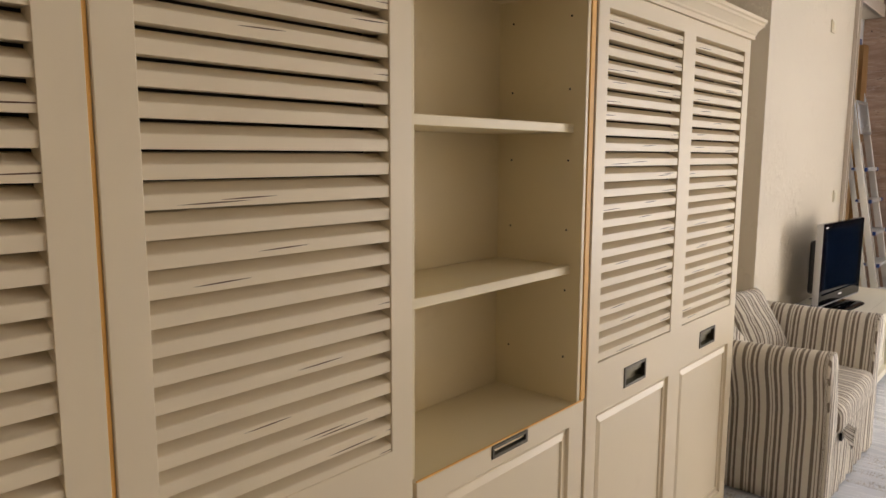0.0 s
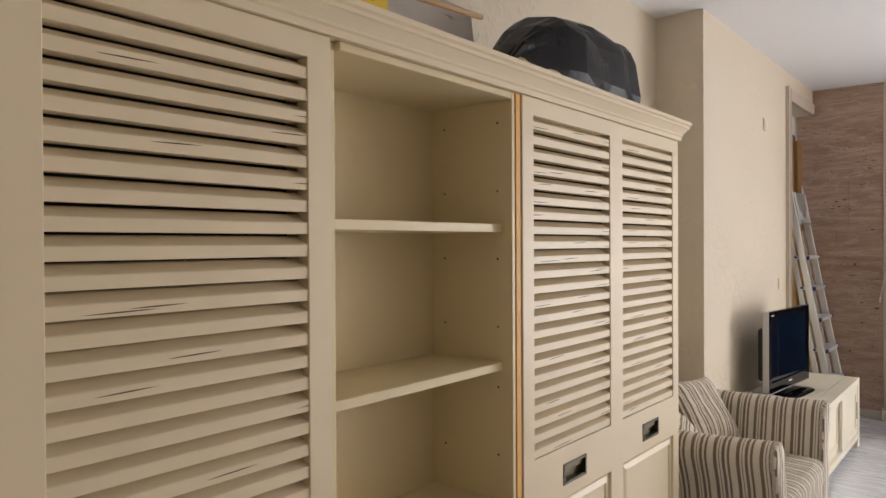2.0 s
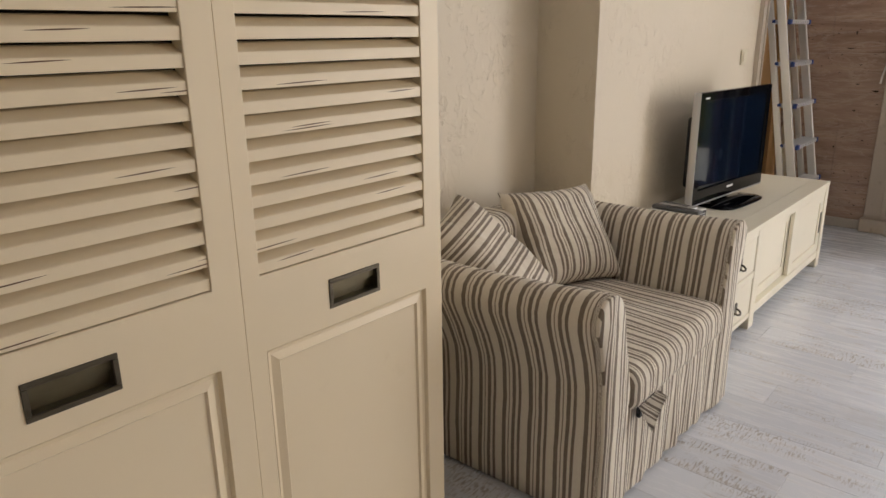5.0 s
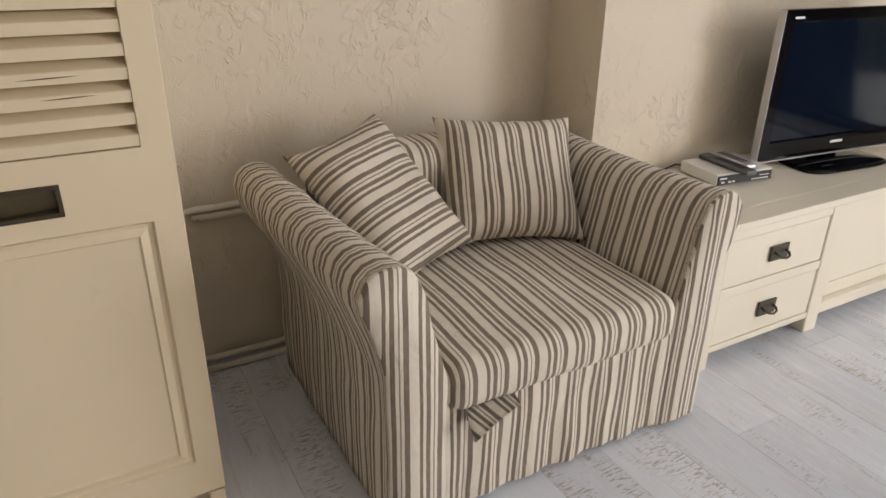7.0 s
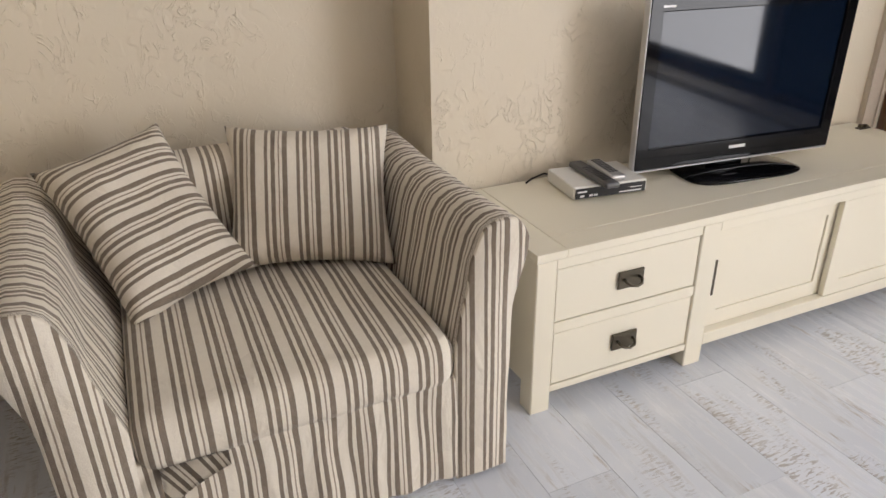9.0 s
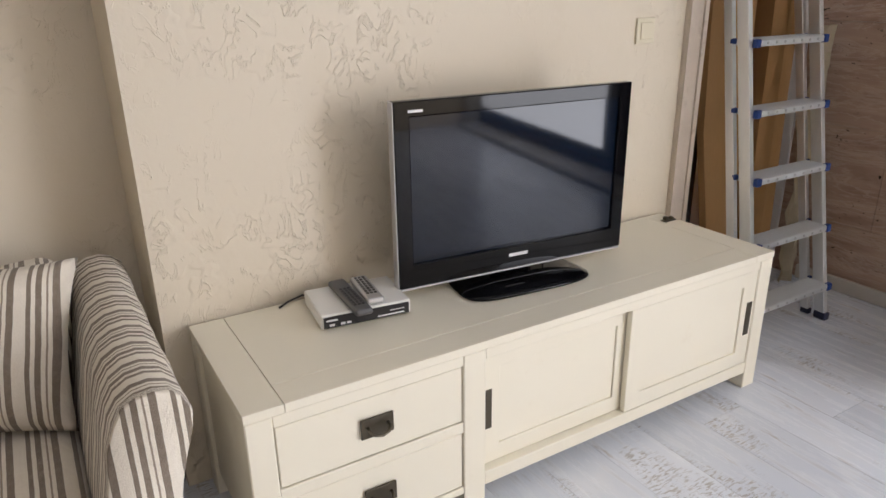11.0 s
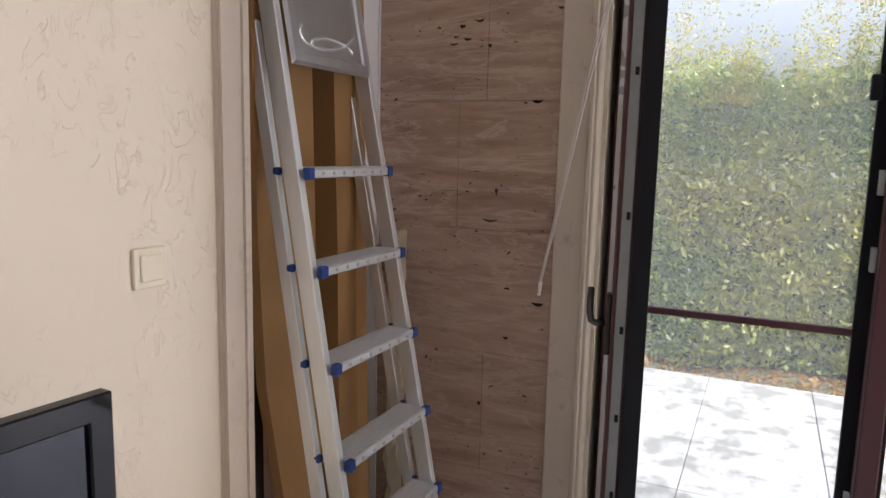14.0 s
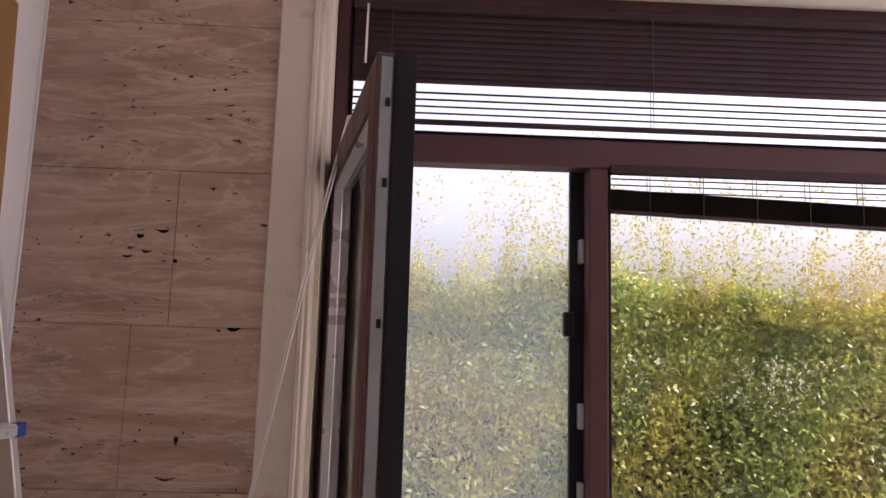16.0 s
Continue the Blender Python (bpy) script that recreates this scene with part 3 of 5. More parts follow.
lbar("gasket", LW, LW + 0.007, LZ0, LZ1, 0.034, LT + 0.006, "frame_dark", 0.001)
for z in (0.12, 0.42, 0.62, 0.8, 1.0, 1.25, 1.55, 1.8, 1.95):
    lbar("cam_pin", LW + 0.004, LW + 0.009, z, z + 0.016, 0.018, 0.026, "frame_dark", 0.001)
hd = lbar("handle", LW - 0.058, LW - 0.028, 0.94, 1.08, -0.012, 0.0, "black", 0.003)
lev = bmesh.new()
tube(lev, [(LW - 0.043, -0.012, 1.01), (LW - 0.043, -0.034, 1.01), (LW - 0.046, -0.043, 1.014), (LW - 0.055, -0.047, 1.03), (LW - 0.075, -0.047, 1.062), (LW - 0.088, -0.046, 1.08)], 0.008)
part("lever", lev, M["black"], hd, "black lever", smooth=True)

# venetian blinds
def blind(name, y0, y1, rows, x, label):
    b = thing(name, pose(x, 0, rows[0][0] + 0.02), label, "blind")
    zb = rows[0][0] + 0.02
    part("head_rail", boxes((-0.012, 0.014, y0, y1, -0.005, 0.022), bev=0.002), M["blind"], b)
    for z, tilt, lean in rows:
        sl = bmesh.new()
        n = 5
        c, s = math.cos(radians(tilt)), math.sin(radians(tilt))
        for k in range(n):
            a = (k / (n - 1) - 0.5) * 0.025
            h = 0.002 * (1 - (2 * k / (n - 1) - 1) ** 2)
            for y, dz in ((y0 + 0.004, 0.0), (y1 - 0.004, -lean)):
                sl.verts.new((a * c - h * s, y, a * s + h * c - dz))
        sl.verts.ensure_lookup_table()
        for k in range(n - 1):
            sl.faces.new([sl.verts[i] for i in (2 * k, 2 * k + 1, 2 * k + 3, 2 * k + 2)])
        part("slat", sl, M["blind"], b, m=pose(0, 0, z - zb))
    z_low = rows[-1][0] - zb
    for y in [y0 + 0.12 + i * (y1 - y0 - 0.24) / 5 for i in range(6)]:
        cd = bmesh.new()
        tube(cd, [(-0.014, y, 0.0), (-0.014, y, z_low)], 0.0012, 5)
        tube(cd, [(0.014, y, 0.0), (0.014, y, z_low)], 0.0012, 5)
        part("ladder_cord", cd, M["blind_cord"], b)
    rail = boxes((-0.012, 0.012, y0 + 0.004, y1 - 0.004, z_low - 0.012, z_low - 0.003), bev=0.002)
    for vert in rail.verts:
        vert.co.z += rows[-1][2] * (vert.co.y - y0) / (y1 - y0)
    part("bottom_rail", rail, M["blind"], b)
    return b


upper = [(2.575 - 0.0205 * i, 78, 0) for i in range(11)] + [(2.330 - 0.0215 * i, 6, 0) for i in range(5)]
ub_ob = blind("venetian_blind", WY0 + 0.06, JY[0] - 0.01, upper, FX0 - 0.02, "dark brown venetian blind, half closed, in the upper window")
tw = bmesh.new()
tube(tw, [(-0.03, 1.735, 0.0), (-0.032, 1.737, -0.19)], 0.004, 6)
part("tilt_wand", tw, M["wand"], ub_ob, "short clear tilt wand", smooth=True)
lower = [(2.088 - 0.019 * i, 5, 0.0) for i in range(3)] + [(2.022 - 0.0032 * i, 4, 0.032) for i in range(20)]
blind("venetian_blind", JY[5] + 0.005, JY[2] - 0.005, lower, FX0 + 0.005, "dark brown venetian blind, drawn up and sagging")
wd = bmesh.new()
tube(wd, [(7.335, 1.745, 2.25), (7.2, 1.76, 2.20), (7.13, 1.85, 1.72), (7.10, 1.980, 1.02)], 0.003, 6)
tube(wd, [(7.335, 1.752, 2.25), (7.2, 1.768, 2.20), (7.13, 1.858, 1.72), (7.10, 1.984, 1.02)], 0.003, 6)
tube(wd, [(7.10, 1.980, 1.03), (7.10, 1.983, 1.0), (7.10, 1.985, 0.985)], 0.0065, 6)
single("blind_wand", wd, M["wand"], "thin clear white blind wand hanging askew by the window", "blind wand", smooth=True)


# ---- wardrobe wall ----
WF = 2.145
HANDLE_W, HANDLE_H = 0.139, 0.062


def cup_handle(parent, xc, zc, high=HANDLE_H):
    """A recessed pull: proud rim, sunk cup with a lip."""
    w, h = HANDLE_W / 2, high / 2
    rim = boxes((xc - w, xc + w, -0.003, 0.004, zc + h - 0.009, zc + h), (xc - w, xc + w, -0.003, 0.004, zc - h, zc - h + 0.009), (xc - w, xc - w + 0.009, -0.003, 0.004, zc - h + 0.009, zc + h - 0.009), (xc + w - 0.009, xc + w, -0.003, 0.004, zc - h + 0.009, zc + h - 0.009), bev=0.0012)
    rim_ob = part("handle", rim, M["bronze"], parent, "recessed dark bronze pull")
    i, o = min(0.009, high * 0.2), 0.0005
    cup = boxes((xc - w + i, xc + w - i, 0.019, 0.021, zc - h + i, zc + h - i), (xc - w + o, xc - w + i, 0.004, 0.021, zc - h + o, zc + h - o), (xc + w - i, xc + w - o, 0.004, 0.021, zc - h + o, zc + h - o), (xc - w + i, xc + w - i, 0.004, 0.021, zc - h + o, zc - h + i), (xc - w + i, xc + w - i, 0.004, 0.021, zc + h - i, zc + h - o), (xc - w + i, xc + w - i, 0.008, 0.012, zc + 0.1 * h, zc + h - i))
    part("handle_cup", cup, M["bronze_cup"], parent)
    return rim_ob


def frame_panel(x0, x1, z0, z1):
    """A sunk panel with a sloped moulding and a raised field."""
    bm = bmesh.new()
    steps = ((0.0, 0.0), (0.004, 0.008), (0.012, 0.009), (0.028, 0.003), (0.032, 0.008), (0.06, 0.008))
    loops = []
    for i, y in steps:
        loops.append([bm.verts.new(p) for p in ((x0 + i, y, z0 + i), (x1 - i, y, z0 + i), (x1 - i, y, z1 - i), (x0 + i, y, z1 - i))])
    for a, b in zip(loops, loops[1:]):
        for k in range(4):
            bm.faces.new((a[k], a[(k + 1) % 4], b[(k + 1) % 4], b[k]))
    bm.faces.new(loops[-1])
    rear = [bm.verts.new((v.co.x, 0.02, v.co.z)) for v in loops[0]]
    for k in range(4):
        bm.faces.new((loops[0][k], rear[k], rear[(k + 1) % 4], loops[0][(k + 1) % 4]))
    bm.faces.new(rear)
    bmesh.ops.recalc_face_normals(bm, faces=bm.faces)
    return bm


LZ_LO, LZ_HI = 0.902, 1.837
SLAT_N = 24


def louvre_door(unit, x0, x1, handle_x, z_top=1.885, y=0.0, st_l=0.057, first=1.797, pitch=0.041):
    """Frame with louvres above, a pull in the middle rail and a raised panel below."""
    st = 0.057
    zb, zp0, zp1 = 0.055, 0.15, 0.752
    hx0, hx1, hz0, hz1 = handle_x - HANDLE_W / 2 + 0.002, handle_x + HANDLE_W / 2 - 0.002, 0.821 - HANDLE_H / 2 + 0.002, 0.821 + HANDLE_H / 2 - 0.002
    fr = plate((x0, x0 + st_l, hx0, hx1, x1 - st, x1), (zb, zp0, zp1, hz0, hz1, LZ_LO, LZ_HI, z_top), [(i, k) for i in (1, 2, 3) for k in (1, 5)] + [(2, 3)], 0.0, 0.032)
    d = part("door", fr, M["cream"], unit, m=pose(0, y, 0))
    key = round(x1 - x0 - st_l, 3)
    if key not in SLATS:
        w = x1 - x0 - st - st_l
        SLATS[key] = mesh_of("slat", prism([(0.003, 0.0), (0.003, 0.0195), (0.0042, 0.0213), (0.013, 0.0255), (0.030, 0.0352), (0.040, 0.0375), (0.040, 0.001), (0.006, -0.0005)], "x", 0, w), M["cream_slat"])
    for k in range(SLAT_N):
        s = new("slat", SLATS[key])
        s.parent = d
        s.matrix_basis = pose(x0 + st_l, 0, first - k * pitch)
    part("panel", frame_panel(x0 + st_l, x1 - st, zp0, zp1), M["cream"], d)
    cup_handle(d, handle_x, 0.821)
    return d


SLATS = {}


def carcass(unit, x0, x1, depth=0.63, z1=1.885):
    b = 0.02
    for d in ((x0, x0 + b, 0.034, depth, 0.0, z1), (x1 - b, x1, 0.034, depth, 0.0, z1)):
        part("side_panel", boxes(d, bev=0.001), M["cream"], unit)
    part("top_panel", boxes((x0 + b, x1 - b, 0.034, depth, z1 - b, z1), bev=0.001), M["cream"], unit)
    part("bottom_panel", boxes((x0 + b, x1 - b, 0.052, depth, 0.06, 0.08), bev=0.001), M["cream"], unit)
    # near-black sheet set forward: the shade behind the louvres put into colour
    part("back_panel", boxes((x0 + b, x1 - b, 0.12, 0.13, 0.08, z1 - b)), M["dark_in"], unit, "dark sheet standing in for the shade behind the louvres")
    part("plinth", boxes((x0 + b, x1 - b, 0.034, 0.05, 0.0, 0.06), bev=0.002), M["cream"], unit)


ul = thing("wardrobe", pose(0.02, WF, 0), "cream painted wardrobe with two louvred doors, closed", "wardrobe", "fitted wardrobe row")
carcass(ul, 0.0, 1.225)
louvre_door(ul, 0.008, 0.643, 0.52)
louvre_door(ul, 0.651, 1.218, 0.80)
part("edge_strip", boxes((0.6442, 0.6498, 0.004, 0.033, 0.055, 1.885)), M["orange_edge"], ul, "bare orange wood edge between the doors")

ub = thing("open_shelf_unit", pose(1.245, WF, 0), "cream open shelf unit with two empty shelves over a drawer", "shelf unit", "fitted wardrobe row")
BW = 0.64
for nm, d in (("side_panel", (0.001, 0.02, 0.02, 0.63, 0, 1.885)), ("side_panel", (0.618, 0.633, 0.004, 0.63, 0, 1.885)), ("top_panel", (0.02, 0.618, 0.004, 0.63, 1.868, 1.885)), ("bottom_panel", (0.02, 0.618, 0.004, 0.28, 0.792, 0.812)), ("plinth", (0.02, 0.605, 0.03, 0.05, 0.0, 0.06))):
    part(nm, boxes(d, bev=0.0015), M["cream_in"], ub)
part("back_panel", boxes((0.02, 0.618, 0.275, 0.285, 0.812, 1.868)), M["cream_in"], ub)
for z in (1.156, 1.520):
    part("shelf", boxes((0.021, 0.6175, 0.035, 0.273, z, z + 0.022), bev=0.0015), M["cream_in"], ub)
part("face_strip", boxes((0.6335, 0.6545, 0.001, 0.04, 0.816, 1.885), bev=0.0008), M["orange_edge"], ub, "bare orange wood edge beside the doors")
# orange lip: warm light on the drawer's top edge, put in as colour
part("edge_lip", boxes((0.004, 0.646, 0.0, 0.0038, 0.812, 0.8155), bev=0.0005), M["orange_edge"], ub, "orange lip painted as the lit top edge of the drawer")
dr = part("drawer", plate((0.004, 0.09, 0.248, 0.384, 0.577, 0.648), (0.06, 0.13, 0.757, 0.782, 0.809, 0.8115), [(1, 1), (2, 1), (3, 1), (2, 3)], 0.0, 0.02), M["cream"], ub)
part("panel", frame_panel(0.09, 0.577, 0.13, 0.757), M["cream"], dr)
cup_handle(dr, 0.316, 0.7955, 0.031)
for z0 in (0.9, 1.24, 1.60):
    for z in (z0 + 0.03, z0 + 0.21):
        for y in (0.05, 0.23):
            pg = bmesh.new()
            tube(pg, [(0.6172, y, z), (0.619, y, z)], 0.003, 8)
            part("peg_hole", pg, M["dark_mark"], ub)

ur = thing("wardrobe", pose(1.897, WF, 0), "cream painted wardrobe with louvred doors and recessed bronze pulls", "wardrobe", "fitted wardrobe row")
carcass(ur, 0.0, 1.123)
louvre_door(ur, 0.006, 0.582, 2.182 - 1.897, y=-0.003, first=1.802, pitch=0.0408)
louvre_door(ur, 0.5835, 1.123, 2.747 - 1.897, st_l=0.0415, first=1.802, pitch=0.0408)
part("foot", boxes((1.085, 1.121, 0.0, 0.034, 0.0, 0.05), bev=0.002), M["cream"], ur)

# cornice along the whole row, with a return at its end
CX1 = 3.022
cor = bmesh.new()
loops = []
for o, z in ((0.0, 1.886), (0.010, 1.886), (0.010, 1.900), (0.014, 1.904), (0.014, 1.910), (0.020, 1.918), (0.030, 1.930), (0.034, 1.933), (0.034, 1.941), (0.040, 1.946), (0.040, 1.957), (0.034, 1.960), (-0.2, 1.960)):
    loops.append([cor.verts.new(p) for p in ((-0.3, WF - o, z), (CX1 + max(o, 0), WF - o, z), (CX1 + max(o, 0), YA - 0.005, z), (-0.3, YA - 0.005, z))])
for a, b in zip(loops, loops[1:]):
    for k in range(4):
        cor.faces.new((a[k], a[(k + 1) % 4], b[(k + 1) % 4], b[k]))
cor.faces.new(loops[0][::-1])
cor.faces.new(loops[-1])
bmesh.ops.recalc_face_normals(cor, faces=cor.faces)
single("cornice", cor, M["cream"], "cream moulded cornice running over the wardrobe row", "cornice")
lf = thing("wardrobe", pose(-0.3, WF, 0), "plain cream end panel of the wardrobe row", "wardrobe", "fitted wardrobe row")
part("body", boxes((0.0, 0.318, 0.0, 0.63, 0.0, 1.885), bev=0.002), M["cream"], lf)

# things left on top of the wardrobes
TOP = 1.9605
rul = thing("spirit_level", pose(0.55, 2.165, TOP), "yellow marked measuring rule lying on the wardrobe cornice", "ruler")
part("body", boxes((0.0, 0.868, 0.0, 0.018, 0.0, 0.050), bev=0.002), M["yellow"], rul)
for i in range(28):
    part("mark", boxes((0.82 - 0.03 * i, 0.822 - 0.03 * i, -0.0006, 0.0, 0.034, 0.048)), M["dark_mark"], rul)
single("board", boxes((0, 1.22, 0, 0.02, 0, 0.255), bev=0.003), M["old_board"], "grey weathered board leaning on the wall over the wardrobe", "board", pose(0.85, 2.40, TOP, -8), group="leaning boards")
single("board", boxes((0, 1.27, 0, 0.02, 0, 0.335), bev=0.003), M["old_board"], "taller grey weathered board leaning on the wall over the wardrobe", "board", pose(0.75, 2.50, TOP, -10), group="leaning boards")
sk = bmesh.new()
tube(sk, [(0.60, 2.225, TOP + 0.035), (1.25, 2.262, TOP + 0.098), (1.60, 2.28, TOP + 0.138), (1.94, 2.30, TOP + 0.170)], 0.008, 6)
single("stick", sk, M["stick"], "thin brown wooden stick leaning across the boards", "stick", smooth=True)

# black bag, crumpled
def crumpled(nu, nv, f, amp, seed):
    bm = bmesh.new()
    g = [[None] * (nv + 1) for _ in range(nu)]
    for i in range(nu):
        for j in range(nv + 1):
            p = Vector(f(i / nu, j / nv))
            d = noise.noise(p * 7 + Vector((seed, 0, 0))) * amp + abs(noise.noise(p * 16)) * amp * 0.6
            c = Vector((0, 0, 0.08))
            g[i][j] = bm.verts.new(p + (p - c).normalized() * d)
    for i in range(nu):
        for j in range(nv):
            bm.faces.new((g[i][j], g[(i + 1) % nu][j], g[(i + 1) % nu][j + 1], g[i][j + 1]))
    bm.faces.new([g[i][0] for i in range(nu)][::-1])
    bm.faces.new([g[i][nv] for i in range(nu)])
    bmesh.ops.recalc_face_normals(bm, faces=bm.faces)
    return bm


def bag_shape(u, v):
    a = 2 * math.pi * u
    k = min(1.0, v / 0.36)
    h = 0.03 + 0.235 * k ** 0.75
    w = 0.04 + 0.085 * k
    ca, sa = math.cos(a), math.sin(a)
    z = 0.5 * h * (1 + math.copysign(abs(sa) ** 0.5, sa))
    x = -0.46 + 0.89 * v - 0.12 * max(0.0, (v - 0.75) / 0.25) * z / h
    return (x, w * math.copysign(abs(ca) ** 0.55, ca) - 0.03 * sa * (1 - k), z)


bag = crumpled(17, 9, bag_shape, 0.030, 5.0)
for v in bag.verts:
    v.co.z = max(0.0, v.co.z)
single("plastic_bag", bag, M["bag"], "crumpled black plastic bag lying on top of the wardrobe", "bag", pose(2.44, 2.33, TOP + 0.001, 0, 0, 2))
for i, (x, y) in enumerate(((1.93, 2.16), (2.02, 2.18), (2.10, 2.17))):
    cr = bmesh.new()
    bmesh.ops.create_icosphere(cr, subdivisions=2, radius=0.026)
    for v in cr.verts:
        v.co *= 1 + 0.5 * noise.noise(v.co * 40 + Vector((i * 3, 0, 0)))
        v.co.x *= 1.5
        v.co.z = max(-0.012, v.co.z * 0.6)
    single("foam_lump", cr, M["crumb"], "small tan lump of dried foam on the cornice", "rubble", pose(x, y, TOP + 0.012), smooth=True, group="foam lumps")


# ---- sofa ----
def with_u(bm, f):
    """Gives the cloth its stripe coordinate: f(place, normal) in metres."""
    uv = bm.loops.layers.uv.new("UVMap")
    bm.normal_update()
    for fc in bm.faces:
        for lp in fc.loops:
            lp[uv].uv = (f(lp.vert.co, fc.normal), 0.0)
    return bm


def rounded(x0, x1, y0, y1, z0, z1, r, n, wave=None):
    """A soft block: a gridded box pulled onto rounded edges."""
    bm, made = bmesh.new(), {}
    lo, hi = Vector((x0, y0, z0)), Vector((x1, y1, z1))

    def vert(p):
        key = tuple(round(c, 5) for c in p)
        if key not in made:
            p = Vector(p)
            inner = Vector([min(max(p[i], lo[i] + r), hi[i] - r) for i in range(3)])
            d = p - inner
            q = inner + d.normalized() * r if d.length > 1e-9 else p
            made[key] = bm.verts.new(q + (wave(q) if wave else Vector()))
        return made[key]

    def line(a, b, k):
        inner = [a + r + (b - a - 2 * r) * i / k for i in range(k + 1)]
        return [a, a + r * 0.35, a + r * 0.7] + inner + [b - r * 0.7, b - r * 0.35, b]

    g = [line(lo[i], hi[i], n[i]) for i in range(3)]
    for ax in range(3):
        p, q = [(1, 2), (2, 0), (0, 1)][ax]
        for side, flip in ((lo[ax], True), (hi[ax], False)):
            for i in range(len(g[p]) - 1):
                for j in range(len(g[q]) - 1):
                    vs = []
                    for di, dj in ((0, 0), (1, 0), (1, 1), (0, 1)):
                        c = [0, 0, 0]
                        c[ax], c[p], c[q] = side, g[p][i + di], g[q][j + dj]
                        vs.append(vert(c))
                    if len(set(vs)) == 4:
                        bm.faces.new(vs[::-1] if flip else vs)
    return bm


sofa = thing("armchair", pose(3.803, 1.865, 0), "wide armchair in cream and taupe striped loose cover", "armchair")
HB = 0.475


def skirt_wave(q):
    k = max(0.0, 1 - q.z / 0.3)
    f = noise.noise(Vector((q.x * 16, q.y * 16, q.z * 2.2)))
    f2 = noise.noise(Vector((q.x * 45, q.y * 45, q.z * 5 + 4)))
    return Vector((0.006 * f * (1 if abs(q.x) > 0.4 else 0), -0.010 * f * (0.5 + k) - 0.003 * f2 if q.y < 0.2 else 0.0, 0))


part("base", with_u(rounded(-HB + 0.016, HB - 0.016, -0.007, 0.79, 0.012, 0.325, 0.018, (110, 20, 14), skirt_wave), lambda c, n: c.y if abs(n.x) > 0.7 else c.x + 0.007 * noise.noise(Vector((c.x * 14, 0.0, c.z * 7)))), M["stripe"], sofa, smooth=True)


def arm(side):
    prof = [(0.478, 0.012), (0.480, 0.15), (0.476, 0.30), (0.478, 0.42), (0.490, 0.50), (0.508, 0.56), (0.522, 0.605), (0.524, 0.635), (0.514, 0.665), (0.494, 0.684), (0.466, 0.692), (0.436, 0.688), (0.410, 0.672), (0.392, 0.645), (0.380, 0.60), (0.368, 0.54), (0.352, 0.47), (0.340, 0.40), (0.338, 0.30), (0.338, 0.012)]
    fine = []
    for a, b in zip(prof, prof[1:]):
        k = 3 if abs(a[1] - b[1]) > 0.08 else 1
        fine += [(a[0] + (b[0] - a[0]) * i / k, a[1] + (b[1] - a[1]) * i / k) for i in range(k)]
    fine.append(prof[-1])
    cx, cz = 0.43, 0.36
    bm = bmesh.new()
    rows = []
    ys = [(-0.011, 0.972), (-0.009, 0.988), (-0.003, 0.997), (0.010, 1.0)] + [(0.03 + 0.02 * i, 1.0) for i in range(37)] + [(0.775, 0.99), (0.785, 0.95)]
    for y, s in ys:
        row = []
        for x, z in fine:
            px, pz = cx + (x - cx) * (1 - (1 - s) * 1.0), max(0.012, cz + (z - cz) * (1 - (1 - s) * 0.35))
            if side < 0 and pz > 0.4:
                px += (0.008 + 0.05 * max(0.0, y) / 0.8) * min(1.0, (pz - 0.4) / 0.15)
            d = 0.004 * noise.noise(Vector((x * 9 + side * 5, y * 14, z * 9))) + 0.002 * noise.noise(Vector((x * 30, y * 40, z * 12)))
            if y < 0.03:
                d += 0.005 * noise.noise(Vector((x * 60, 1.0, z * 10)))
            sag = -0.012 * math.sin(math.pi * min(1, max(0, y / 0.8))) if pz > 0.6 else 0
            row.append(bm.verts.new((side * (px + d), y - (0.006 * noise.noise(Vector((x * 40, 0, z * 6))) if y < 0.02 else 0), pz + sag)))
        rows.append(row)
    for a, b in zip(rows, rows[1:]):
        for k in range(len(a) - 1):
            bm.faces.new((a[k], a[k + 1], b[k + 1], b[k]))
        bm.faces.new((a[-1], a[0], b[0], b[-1]))
    front = rows[0]
    n = len(front)
    mids = [bm.verts.new(((front[k].co.x + front[n - 1 - k].co.x) / 2, front[k].co.y - 0.004, (front[k].co.z + front[n - 1 - k].co.z) / 2)) for k in range(n // 2)]
    h = n // 2
    for k in range(h - 1):
        bm.faces.new((front[k], mids[k], mids[k + 1], front[k + 1]))
        bm.faces.new((front[n - 1 - k], front[n - 2 - k], mids[k + 1], mids[k]))
    bm.faces.new([mids[-1]] + [front[i] for i in range(h - 1, n - h + 1)])
    bm.faces.new(rows[-1])
    bmesh.ops.recalc_face_normals(bm, faces=bm.faces)
    return with_u(bm, lambda c, nn: c.x * 1.0 if c.y < 0.004 or abs(nn.y) > 0.75 else c.y * 0.92 + 0.013)


part("arm", arm(1), M["stripe"], sofa, smooth=True)
part("arm", arm(-1), M["stripe"], sofa, smooth=True)


def back_wave(q):
    return Vector((0, 0.008 * noise.noise(q * 5), 0.01 * noise.noise(q * 4)))


part("backrest", with_u(rounded(-0.385, 0.385, 0.60, 0.795, 0.20, 0.715, 0.06, (30, 6, 12), back_wave), lambda c, n: c.x), M["stripe"], sofa, smooth=True)


